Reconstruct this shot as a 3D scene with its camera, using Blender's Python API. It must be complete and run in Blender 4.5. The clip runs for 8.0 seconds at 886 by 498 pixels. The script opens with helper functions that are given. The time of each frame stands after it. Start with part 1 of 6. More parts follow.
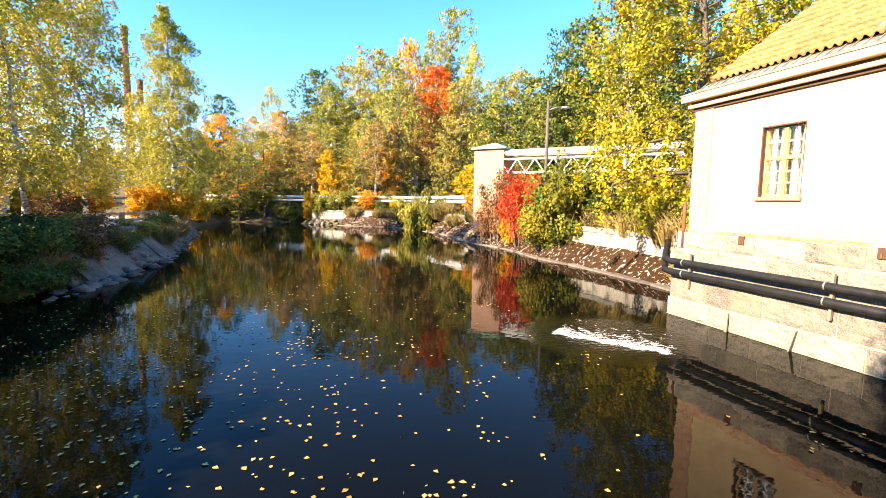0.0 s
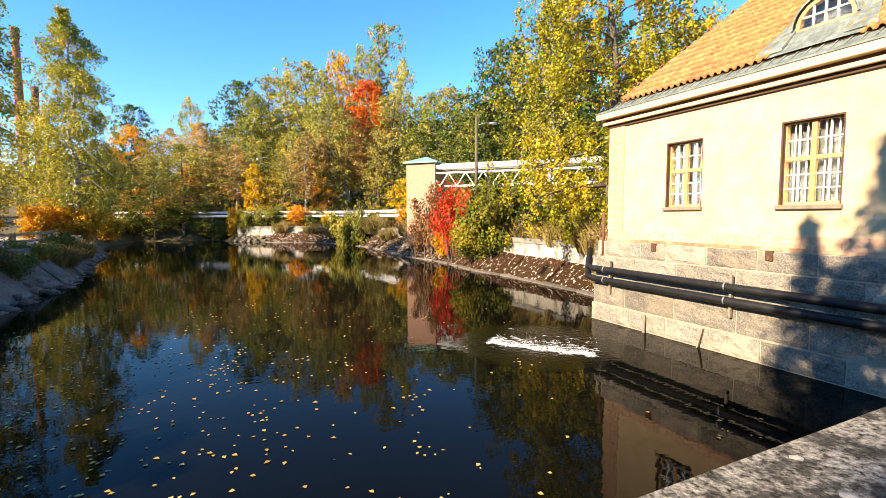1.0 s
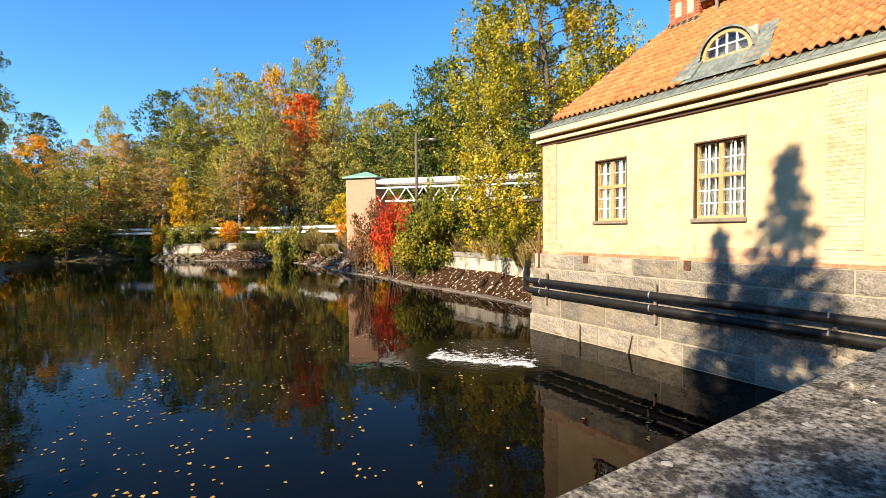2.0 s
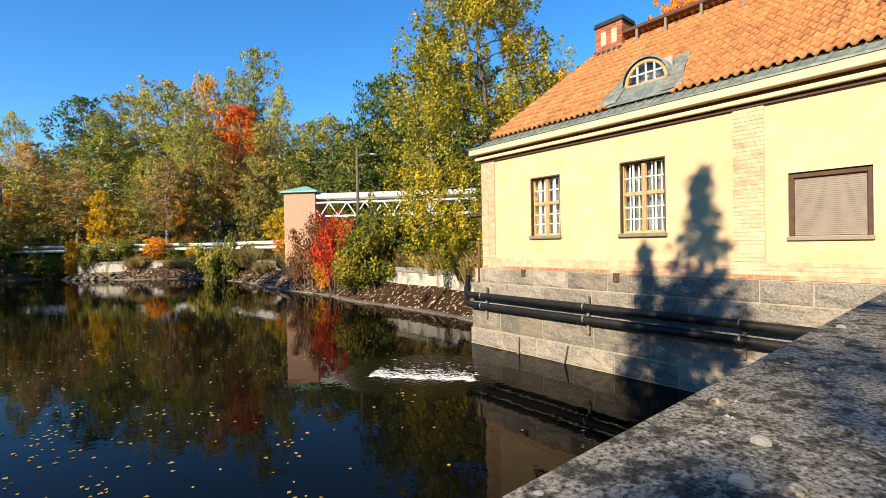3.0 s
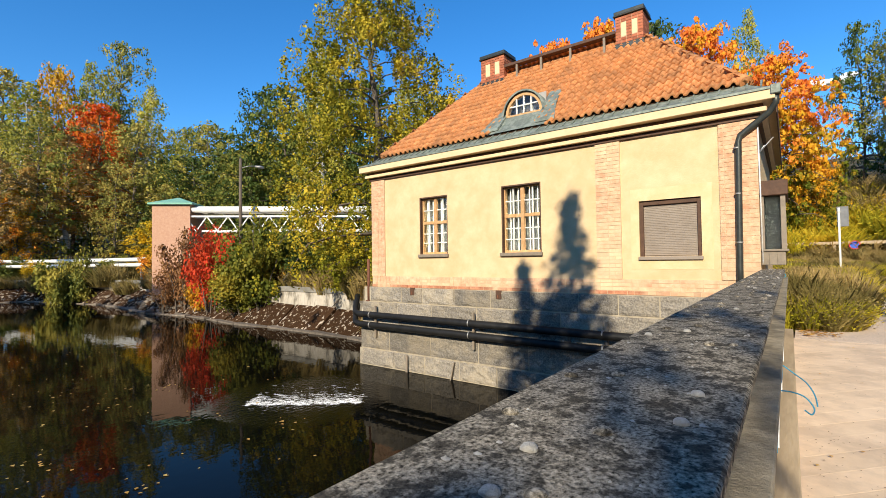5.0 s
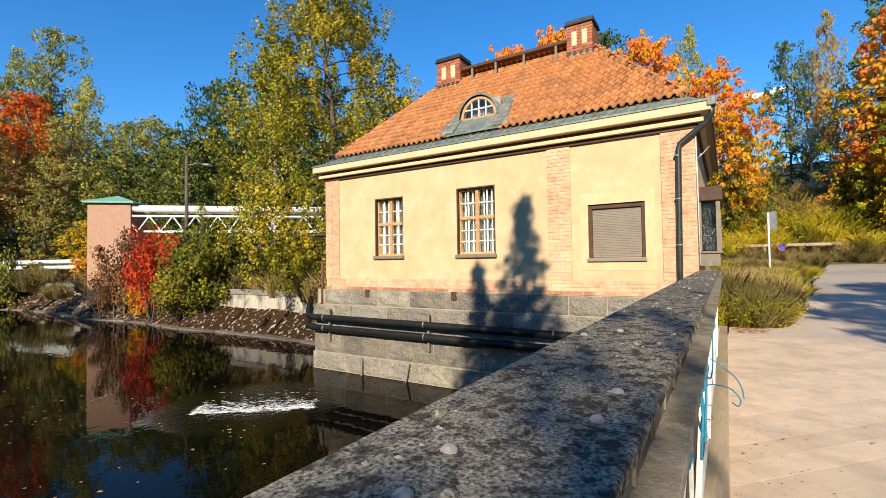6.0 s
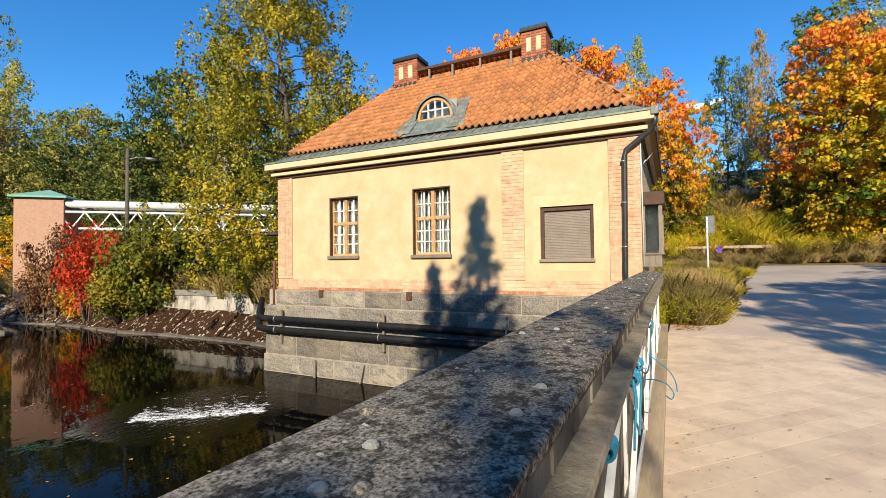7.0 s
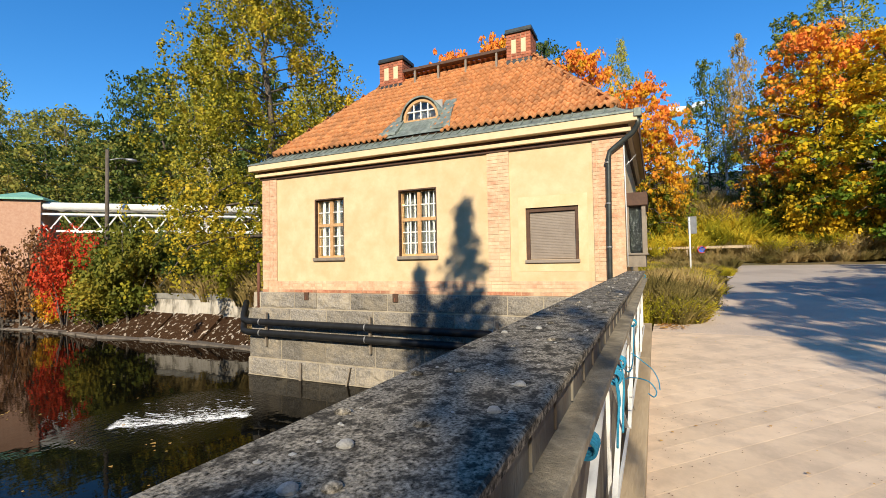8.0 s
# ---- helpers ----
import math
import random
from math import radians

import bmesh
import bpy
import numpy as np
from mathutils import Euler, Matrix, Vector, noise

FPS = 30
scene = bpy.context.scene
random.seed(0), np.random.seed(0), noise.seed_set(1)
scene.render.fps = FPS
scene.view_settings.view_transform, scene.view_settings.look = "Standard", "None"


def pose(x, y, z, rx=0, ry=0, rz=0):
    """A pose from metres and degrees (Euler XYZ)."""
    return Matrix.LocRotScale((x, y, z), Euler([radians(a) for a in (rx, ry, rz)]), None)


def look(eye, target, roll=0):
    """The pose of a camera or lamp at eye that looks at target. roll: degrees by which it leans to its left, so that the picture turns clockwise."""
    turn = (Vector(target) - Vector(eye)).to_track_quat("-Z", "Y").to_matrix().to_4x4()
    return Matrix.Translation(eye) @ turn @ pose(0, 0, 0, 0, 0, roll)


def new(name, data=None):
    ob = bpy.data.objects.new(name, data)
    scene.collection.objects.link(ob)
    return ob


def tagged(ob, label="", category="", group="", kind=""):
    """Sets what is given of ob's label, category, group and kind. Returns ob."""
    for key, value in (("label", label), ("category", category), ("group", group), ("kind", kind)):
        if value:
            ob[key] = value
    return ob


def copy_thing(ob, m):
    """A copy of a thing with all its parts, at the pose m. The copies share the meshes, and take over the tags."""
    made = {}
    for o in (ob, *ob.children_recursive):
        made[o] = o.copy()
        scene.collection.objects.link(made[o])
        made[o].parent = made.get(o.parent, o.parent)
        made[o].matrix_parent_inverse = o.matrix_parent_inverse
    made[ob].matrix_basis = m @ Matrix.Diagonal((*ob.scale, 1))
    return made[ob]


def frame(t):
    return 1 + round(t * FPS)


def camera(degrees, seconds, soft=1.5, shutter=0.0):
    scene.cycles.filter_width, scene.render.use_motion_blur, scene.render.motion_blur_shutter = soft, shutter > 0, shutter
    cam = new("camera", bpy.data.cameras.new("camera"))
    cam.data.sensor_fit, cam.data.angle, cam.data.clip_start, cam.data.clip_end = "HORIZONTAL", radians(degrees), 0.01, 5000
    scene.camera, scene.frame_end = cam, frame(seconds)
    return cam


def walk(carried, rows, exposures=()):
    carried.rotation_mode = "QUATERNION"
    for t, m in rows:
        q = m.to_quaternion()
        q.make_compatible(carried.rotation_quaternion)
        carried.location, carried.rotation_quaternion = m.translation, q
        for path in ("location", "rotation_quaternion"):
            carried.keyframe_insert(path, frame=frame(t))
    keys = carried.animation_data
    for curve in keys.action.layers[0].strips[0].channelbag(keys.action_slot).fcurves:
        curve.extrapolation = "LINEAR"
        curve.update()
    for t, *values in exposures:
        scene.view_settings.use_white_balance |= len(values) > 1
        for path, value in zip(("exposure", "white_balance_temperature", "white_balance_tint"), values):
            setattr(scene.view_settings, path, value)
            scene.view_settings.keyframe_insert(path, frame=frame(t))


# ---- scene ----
cam = camera(88.2, 8.0, soft=0.45)
PATH = [
    (0, (0.706, 0.871, 1.405), (1.292, 2.773, 1.2), 0.7),
    (0.5, (0.742, 0.859, 1.428), (1.483, 2.709, 1.255), 0.2),
    (1, (0.75, 0.836, 1.407), (1.602, 2.64, 1.262), -0.2),
    (1.5, (0.783, 0.829, 1.403), (1.742, 2.58, 1.288), -0.5),
    (3, (0.841, 0.771, 1.438), (2.118, 2.311, 1.415), -1.1),
    (3.5, (0.906, 0.752, 1.42), (2.258, 2.226, 1.413), -1.2),
    (4, (0.934, 0.731, 1.419), (2.377, 2.115, 1.423), -0.9),
    (4.5, (0.946, 0.709, 1.423), (2.475, 1.998, 1.453), -0.7),
    (6, (0.975, 0.65, 1.432), (2.675, 1.703, 1.486), -0.9),
    (6.5, (0.975, 0.621, 1.435), (2.728, 1.583, 1.481), -0.5),
    (7, (0.974, 0.598, 1.435), (2.765, 1.489, 1.487), -0.7),
    (7.5, (0.977, 0.588, 1.433), (2.787, 1.437, 1.489), -0.8),
    (8, (0.985, 0.586, 1.428), (2.8, 1.425, 1.486), -1.0),
]
walk(cam, [(t, look(eye, target, roll)) for t, eye, target, roll in PATH],
     [(0, 2.06, 7500, 17), (0.5, 1.76, 7500, 17), (1.0, 1.46, 7450, 16), (1.5, 1.25, 7350, 15), (3.0, 0.78, 6800, 11), (4.0, 0.58, 6500, 10), (8.0, 0.42, 6500, 10)])

# ---- daylight ----
SUN_AZ = radians(196)      # the way to the sun, from +x towards +y
SUN_EL = radians(27)
world = bpy.data.worlds.new("sky")
scene.world = world
world.use_nodes = True
wn = world.node_tree.nodes
sky = wn.new("ShaderNodeTexSky")
sky.sky_type = "NISHITA"
sky.sun_disc = False
sky.sun_elevation = SUN_EL
sky.sun_rotation = radians(90) - SUN_AZ
sky.air_density, sky.dust_density, sky.ozone_density = 1.0, 0.04, 6.0
wn["Background"].inputs[1].default_value = 0.15
deep = wn.new("ShaderNodeHueSaturation")
deep.inputs["Saturation"].default_value = 1.2
world.node_tree.links.new(sky.outputs[0], deep.inputs["Color"])
world.node_tree.links.new(deep.outputs[0], wn["Background"].inputs[0])
sun = new("sun", bpy.data.lights.new("sun", "SUN"))
sun.data.energy, sun.data.angle, sun.data.color = 4.8, radians(0.4), (1.0, 0.905, 0.72)
sun_way = Vector((math.cos(SUN_AZ) * math.cos(SUN_EL), math.sin(SUN_AZ) * math.cos(SUN_EL), math.sin(SUN_EL)))
sun.matrix_world = look(sun_way * 100, (0, 0, 0))

# ---- materials ----
def mat(name, c1, c2=None, scale=4.0, rough=0.8, metal=0.0, bump=0.15, bump_scale=None, c3=None, scale3=0.6, vary=0.0,
        amount3=0.5, spec=0.4, island=False, stretch=(1, 1, 1), edge3=(0.45, 0.62)):
    """Two colours mixed by fine noise, a third in broad stains, relief by noise; vary: brightness from piece to piece."""
    m = bpy.data.materials.new(name)
    m.use_nodes = True
    nt = m.node_tree
    n, l = nt.nodes, nt.links
    b = n["Principled BSDF"]
    b.inputs["Roughness"].default_value = rough
    b.inputs["Metallic"].default_value = metal
    b.inputs["Specular IOR Level"].default_value = spec
    geo = n.new("ShaderNodeNewGeometry")
    mp = n.new("ShaderNodeMapping")
    mp.inputs["Scale"].default_value = stretch
    l.new(geo.outputs["Position"], mp.inputs["Vector"])
    def noise_at(sc, detail=5.0):
        t = n.new("ShaderNodeTexNoise")
        t.inputs["Scale"].default_value = sc
        t.inputs["Detail"].default_value = detail
        t.inputs["Roughness"].default_value = 0.65
        l.new(mp.outputs[0], t.inputs["Vector"])
        return t.outputs["Fac"]
    def ramp(src, lo, hi):
        r = n.new("ShaderNodeMapRange")
        r.inputs[1].default_value, r.inputs[2].default_value = lo, hi
        l.new(src, r.inputs[0])
        return r.outputs[0]
    def mix(fac, a, bb, kind="MIX"):
        x = n.new("ShaderNodeMix")
        x.data_type, x.blend_type = "RGBA", kind
        for sock, v in ((x.inputs[0], fac), (x.inputs[6], a), (x.inputs[7], bb)):
            if hasattr(v, "is_output"):
                l.new(v, sock)
            elif isinstance(v, tuple):
                sock.default_value = (*v, 1)
            else:
                sock.default_value = v
        return x.outputs[2]
    col = mix(ramp(noise_at(scale), 0.35, 0.65), c1, c2 or c1)
    if c3:
        f = n.new("ShaderNodeMath")
        f.operation = "MULTIPLY"
        f.inputs[1].default_value = amount3
        l.new(ramp(noise_at(scale3, 6.0), *edge3), f.inputs[0])
        col = mix(f.outputs[0], col, c3)
    if vary:
        if island:
            rnd = geo.outputs["Random Per Island"]
        else:
            rnd = n.new("ShaderNodeObjectInfo").outputs["Random"]
        r = n.new("ShaderNodeMapRange")
        r.inputs[3].default_value, r.inputs[4].default_value = 1 - vary, 1 + vary
        l.new(rnd, r.inputs[0])
        hs = n.new("ShaderNodeHueSaturation")
        l.new(r.outputs[0], hs.inputs["Value"])
        l.new(col, hs.inputs["Color"])
        col = hs.outputs[0]
    l.new(col, b.inputs["Base Color"])
    if bump:
        bp = n.new("ShaderNodeBump")
        bp.inputs["Strength"].default_value = 0.6
        bp.inputs["Distance"].default_value = bump * 0.1
        l.new(noise_at(bump_scale or scale * 4), bp.inputs["Height"])
        l.new(bp.outputs[0], b.inputs["Normal"])
    return m

def leaf_mat(name, c1, c2, c3, rise=0.0):
    """Leaves: three colours, mixed leaf by leaf and clump by clump, with light coming through."""
    m = bpy.data.materials.new(name)
    m.use_nodes = True
    n, l = m.node_tree.nodes, m.node_tree.links
    b = n["Principled BSDF"]
    b.inputs["Roughness"].default_value = 0.55
    b.inputs["Specular IOR Level"].default_value = 0.12
    geo = n.new("ShaderNodeNewGeometry")
    info = n.new("ShaderNodeObjectInfo")
    ns = n.new("ShaderNodeTexNoise")
    ns.inputs["Scale"].default_value = 0.55
    ns.inputs["Detail"].default_value = 2.0
    l.new(geo.outputs["Position"], ns.inputs["Vector"])
    add = n.new("ShaderNodeMath")
    add.operation = "MULTIPLY_ADD"
    add.inputs[1].default_value = 0.3
    l.new(geo.outputs["Random Per Island"], add.inputs[0])
    sub = n.new("ShaderNodeMath")
    sub.operation = "MULTIPLY_ADD"
    sub.inputs[1].default_value, sub.inputs[2].default_value = 1.9, -0.68
    l.new(ns.outputs["Fac"], sub.inputs[0])
    l.new(sub.outputs[0], add.inputs[2])
    sh = n.new("ShaderNodeMath")
    sh.operation = "MULTIPLY_ADD"
    sh.inputs[1].default_value, sh.inputs[2].default_value = 0.3, -0.1
    l.new(info.outputs["Random"], sh.inputs[0])
    ad2 = n.new("ShaderNodeMath")
    ad2.operation = "ADD"
    l.new(add.outputs[0], ad2.inputs[0])
    l.new(sh.outputs[0], ad2.inputs[1])
    if rise:
        # upper leaves have turned further than the lower ones
        tc = n.new("ShaderNodeTexCoord")
        sep = n.new("ShaderNodeSeparateXYZ")
        l.new(tc.outputs["Object"], sep.inputs[0])
        up = n.new("ShaderNodeMath")
        up.operation = "MULTIPLY_ADD"
        up.inputs[1].default_value, up.inputs[2].default_value = rise / 14.0, -rise * 0.5
        l.new(sep.outputs["Z"], up.inputs[0])
        more = n.new("ShaderNodeMath")
        more.operation = "ADD"
        l.new(ad2.outputs[0], more.inputs[0])
        l.new(up.outputs[0], more.inputs[1])
        ad2 = more
    cr = n.new("ShaderNodeValToRGB")
    e = cr.color_ramp.elements
    e[0].position, e[0].color = 0.15, (*c1, 1)
    e[1].position, e[1].color = 0.85, (*c3, 1)
    k = e.new(0.5)
    k.color = (*c2, 1)
    l.new(ad2.outputs[0], cr.inputs[0])
    l.new(cr.outputs[0], b.inputs["Base Color"])
    tr = n.new("ShaderNodeBsdfTranslucent")
    l.new(cr.outputs[0], tr.inputs[0])
    mx = n.new("ShaderNodeMixShader")
    mx.inputs[0].default_value = 0.26
    l.new(b.outputs[0], mx.inputs[1])
    l.new(tr.outputs[0], mx.inputs[2])
    l.new(mx.outputs[0], n["Material Output"].inputs[0])
    return m

def glass_mat(name, tint=(0.9, 0.95, 0.95)):
    m = bpy.data.materials.new(name)
    m.use_nodes = True
    b = m.node_tree.nodes["Principled BSDF"]
    b.inputs["Base Color"].default_value = (*tint, 1)
    b.inputs["Roughness"].default_value = 0.02
    b.inputs["Transmission Weight"].default_value = 1.0
    b.inputs["IOR"].default_value = 1.45
    return m

def water_mat():
    m = bpy.data.materials.new("pond_water")
    m.use_nodes = True
    n, l = m.node_tree.nodes, m.node_tree.links
    b = n["Principled BSDF"]
    b.inputs["Base Color"].default_value = (0.003, 0.003, 0.002, 1)
    b.inputs["Roughness"].default_value = 0.015
    b.inputs["IOR"].default_value = 1.333
    b.inputs["Specular IOR Level"].default_value = 0.13
    geo = n.new("ShaderNodeNewGeometry")
    def wave(scale, sx, sy, detail=3.0):
        mp = n.new("ShaderNodeMapping")
        mp.inputs["Scale"].default_value = (sx, sy, 1)
        l.new(geo.outputs["Position"], mp.inputs["Vector"])
        t = n.new("ShaderNodeTexNoise")
        t.inputs["Scale"].default_value = scale
        t.inputs["Detail"].default_value = detail
        l.new(mp.outputs[0], t.inputs["Vector"])
        return t.outputs["Fac"]
    calm = n.new("ShaderNodeBump")
    calm.inputs["Strength"].default_value, calm.inputs["Distance"].default_value = 0.22, 0.010
    l.new(wave(2.2, 1.0, 1.6), calm.inputs["Height"])
    # an outflow under the surface roughs up one patch near the building
    d = n.new("ShaderNodeVectorMath")
    d.operation = "DISTANCE"
    d.inputs[1].default_value = (7.3, 9.4, -1.57)
    l.new(geo.outputs["Position"], d.inputs[0])
    near = n.new("ShaderNodeMapRange")
    near.inputs[1].default_value, near.inputs[2].default_value = 0.3, 2.0
    near.inputs[3].default_value, near.inputs[4].default_value = 1.0, 0.0
    l.new(d.outputs["Value"], near.inputs[0])
    rip = n.new("ShaderNodeBump")
    rip.inputs["Distance"].default_value = 0.035
    l.new(near.outputs[0], rip.inputs["Strength"])
    l.new(wave(7.0, 1.0, 1.5), rip.inputs["Height"])
    l.new(calm.outputs[0], rip.inputs["Normal"])
    l.new(rip.outputs[0], b.inputs["Normal"])
    return m

M = {}
M["water"] = water_mat()
M["stucco"] = mat("yellow_stucco", (0.64, 0.455, 0.25), (0.73, 0.545, 0.325), 2.2, 0.9, bump=0.09, bump_scale=70, c3=(0.56, 0.38, 0.19), scale3=1.3, amount3=0.35, spec=0.1)
M["patch"] = mat("pale_stucco_patch", (0.745, 0.575, 0.345), (0.685, 0.505, 0.275), 3.0, 0.9, bump=0.07, bump_scale=60, c3=(0.62, 0.43, 0.22), scale3=2.2, amount3=0.5, spec=0.1)
M["brick"] = mat("washed_brick", (0.57, 0.29, 0.165), (0.70, 0.46, 0.29), 9.0, 0.9, bump=0.08, c3=(0.72, 0.54, 0.33), scale3=0.55, vary=0.1, amount3=0.72)
M["brick_red"] = mat("red_brick", (0.36, 0.13, 0.07), (0.50, 0.24, 0.13), 9.0, 0.9, bump=0.08, c3=(0.60, 0.42, 0.26), scale3=0.8, vary=0.2, amount3=0.8)
M["brick_chimney"] = mat("chimney_brick", (0.34, 0.10, 0.05), (0.44, 0.16, 0.08), 9.0, 0.9, bump=0.08, vary=0.25)
M["mortar"] = mat("lime_mortar", (0.62, 0.47, 0.30), (0.56, 0.41, 0.26), 12.0, 0.95)
M["granite"] = mat("hewn_granite", (0.15, 0.132, 0.108), (0.325, 0.285, 0.23), 30.0, 0.9, bump=1.5, bump_scale=7, c3=(0.42, 0.345, 0.24), scale3=1.6, vary=0.28, amount3=0.5, spec=0.06, edge3=(0.47, 0.60))
M["joint"] = mat("pale_joint", (0.44, 0.37, 0.27), (0.36, 0.30, 0.21), 6.0, 0.95)
M["tile"] = mat("clay_tile", (0.43, 0.165, 0.06), (0.57, 0.265, 0.11), 9.0, 0.85, bump=0.1, c3=(0.22, 0.115, 0.06), scale3=2.6, vary=0.17, amount3=0.5, spec=0.15)
M["copper"] = mat("weathered_sheet_metal", (0.15, 0.18, 0.145), (0.30, 0.33, 0.28), 9.0, 0.55, 0.2, bump=0.05, c3=(0.10, 0.11, 0.10), scale3=3.0)
M["gutter"] = mat("dark_sheet_metal", (0.05, 0.055, 0.05), (0.075, 0.08, 0.07), 6.0, 0.4, 0.5, bump=0.02)
M["cream"] = mat("cream_cornice", (0.68, 0.50, 0.29), (0.73, 0.56, 0.34), 3.0, 0.85, bump=0.03)
M["brown"] = mat("dark_brown_wood", (0.07, 0.035, 0.02), (0.11, 0.055, 0.03), 8.0, 0.7, bump=0.05)
M["frame"] = mat("varnished_window_wood", (0.46, 0.25, 0.10), (0.60, 0.36, 0.17), 9.0, 0.5, bump=0.05, vary=0.1)
M["grille"] = mat("white_painted_grille", (0.78, 0.76, 0.70), (0.70, 0.68, 0.62), 6.0, 0.6)
M["dark_room"] = mat("dark_interior", (0.36, 0.34, 0.31), (0.28, 0.26, 0.24), 2.0, 0.9)
M["grey_panel"] = mat("flat_grey_panel", (0.13, 0.13, 0.125), (0.10, 0.10, 0.095), 3.0, 0.9)
M["shutter"] = mat("brown_grey_shutter", (0.27, 0.215, 0.165), (0.31, 0.25, 0.195), 4.0, 0.7)
M["sill"] = mat("grey_brown_sill", (0.2, 0.16, 0.12), (0.27, 0.22, 0.16), 9.0, 0.7, bump=0.08)
M["pipe"] = mat("black_plastic_pipe", (0.010, 0.010, 0.010), (0.020, 0.019, 0.018), 5.0, 0.55, bump=0.02, spec=0.25)
M["steel"] = mat("grey_steel", (0.34, 0.33, 0.31), (0.26, 0.25, 0.23), 8.0, 0.5, 0.6)
M["rust"] = mat("rusty_iron", (0.20, 0.08, 0.04), (0.12, 0.05, 0.03), 9.0, 0.85, bump=0.1)
M["white"] = mat("white_paint", (0.80, 0.79, 0.75), (0.72, 0.71, 0.67), 5.0, 0.5, c3=(0.55, 0.5, 0.42), scale3=3.0, amount3=0.4)
M["girder"] = mat("lichened_girder_top", (0.026, 0.022, 0.016), (0.50, 0.43, 0.325), 150.0, 0.95, bump=0.08, bump_scale=130, c3=(0.035, 0.031, 0.025), scale3=28.0, amount3=0.85, spec=0.02, edge3=(0.47, 0.58))
M["web"] = mat("stained_girder_side", (0.24, 0.21, 0.16), (0.15, 0.125, 0.09), 14.0, 0.85, bump=0.1, c3=(0.1, 0.07, 0.05), scale3=5.0, amount3=0.8, stretch=(1, 1, 0.25))
M["lichen"] = mat("pale_lichen", (0.50, 0.47, 0.41), (0.36, 0.33, 0.28), 60.0, 0.95, bump=0.2)
M["timber"] = mat("grey_timber", (0.54, 0.41, 0.26), (0.42, 0.31, 0.19), 6.0, 0.9, bump=0.2, bump_scale=20, c3=(0.22, 0.17, 0.11), scale3=2.0, vary=0.1, stretch=(0.15, 1, 1), spec=0.05)
M["ledge"] = mat("mossy_ledge", (0.40, 0.335, 0.235), (0.24, 0.195, 0.13), 22.0, 0.95, bump=0.1, bump_scale=120, c3=(0.12, 0.10, 0.07), scale3=6.0, amount3=0.7)
M["plank"] = mat("dusty_deck_plank", (0.76, 0.565, 0.385), (0.85, 0.645, 0.445), 3.5, 0.95, bump=0.06, bump_scale=90, c3=(0.56, 0.42, 0.30), scale3=2.2, vary=0.09, amount3=0.6, spec=0.04)
M["rope"] = mat("blue_rope", (0.02, 0.25, 0.45), (0.05, 0.36, 0.56), 60.0, 0.8, bump=0.3)
M["concrete"] = mat("weathered_concrete", (0.56, 0.50, 0.41), (0.42, 0.37, 0.295), 5.0, 0.9, bump=0.3, bump_scale=14, c3=(0.13, 0.11, 0.08), scale3=2.4, amount3=0.85, stretch=(1, 1, 0.4), edge3=(0.47, 0.60))
M["apron"] = mat("stained_slab", (0.030, 0.016, 0.009), (0.065, 0.034, 0.017), 14.0, 0.95, bump=0.4, bump_scale=25, c3=(0.50, 0.42, 0.33), scale3=5.0, vary=0.25, amount3=0.85, spec=0.02, edge3=(0.575, 0.60))
# bank concrete, its colour darkened for the shade lying on it
M["bankslab"] = mat("darkened_bank_slab", (0.24, 0.21, 0.17), (0.15, 0.13, 0.10), 3.0, 0.95, bump=0.8, bump_scale=7, c3=(0.07, 0.06, 0.04), scale3=0.7, vary=0.25, amount3=0.8)
M["coping"] = mat("grey_coping", (0.30, 0.28, 0.24), (0.21, 0.19, 0.16), 4.0, 0.9, bump=0.3, c3=(0.12, 0.11, 0.08), scale3=1.2, amount3=0.7)
M["stone"] = mat("bank_stone", (0.13, 0.105, 0.08), (0.24, 0.195, 0.15), 6.0, 0.9, bump=0.4, vary=0.35)
M["rubble"] = mat("broken_stone", (0.13, 0.105, 0.08), (0.23, 0.185, 0.14), 6.0, 0.9, bump=0.6, vary=0.35, island=True)
M["asphalt"] = mat("dusty_asphalt", (0.45, 0.37, 0.295), (0.53, 0.44, 0.345), 20.0, 0.95, bump=0.1, bump_scale=90, c3=(0.32, 0.27, 0.225), scale3=0.3, amount3=0.5, spec=0.03)
M["gravel"] = mat("pale_gravel", (0.78, 0.605, 0.45), (0.64, 0.50, 0.375), 30.0, 0.95, bump=0.3, bump_scale=60, c3=(0.48, 0.39, 0.31), scale3=0.6, amount3=0.45, spec=0.04)
M["soil"] = mat("forest_floor", (0.09, 0.07, 0.035), (0.14, 0.12, 0.05), 3.0, 0.95, bump=0.8, bump_scale=6, c3=(0.20, 0.12, 0.04), scale3=0.4)
M["tower"] = mat("pale_red_brick", (0.50, 0.27, 0.17), (0.58, 0.35, 0.23), 8.0, 0.9, vary=0.1)
M["green_roof"] = mat("verdigris_roof", (0.16, 0.40, 0.28), (0.26, 0.47, 0.36), 4.0, 0.6, 0.1)
M["bark"] = mat("dark_bark", (0.10, 0.075, 0.05), (0.16, 0.13, 0.10), 9.0, 0.95, bump=0.6, stretch=(1, 1, 0.3))
M["birch"] = mat("birch_bark", (0.62, 0.60, 0.54), (0.50, 0.47, 0.42), 6.0, 0.85, bump=0.2, c3=(0.05, 0.045, 0.04), scale3=3.2, amount3=0.9, stretch=(1, 1, 2.2))
M["stack"] = mat("chimney_stack_brick", (0.32, 0.10, 0.06), (0.40, 0.15, 0.09), 1.0, 0.9)
M["sign_grey"] = mat("grey_sign_back", (0.22, 0.22, 0.22), (0.17, 0.17, 0.17), 4.0, 0.6, 0.0, spec=0.1)
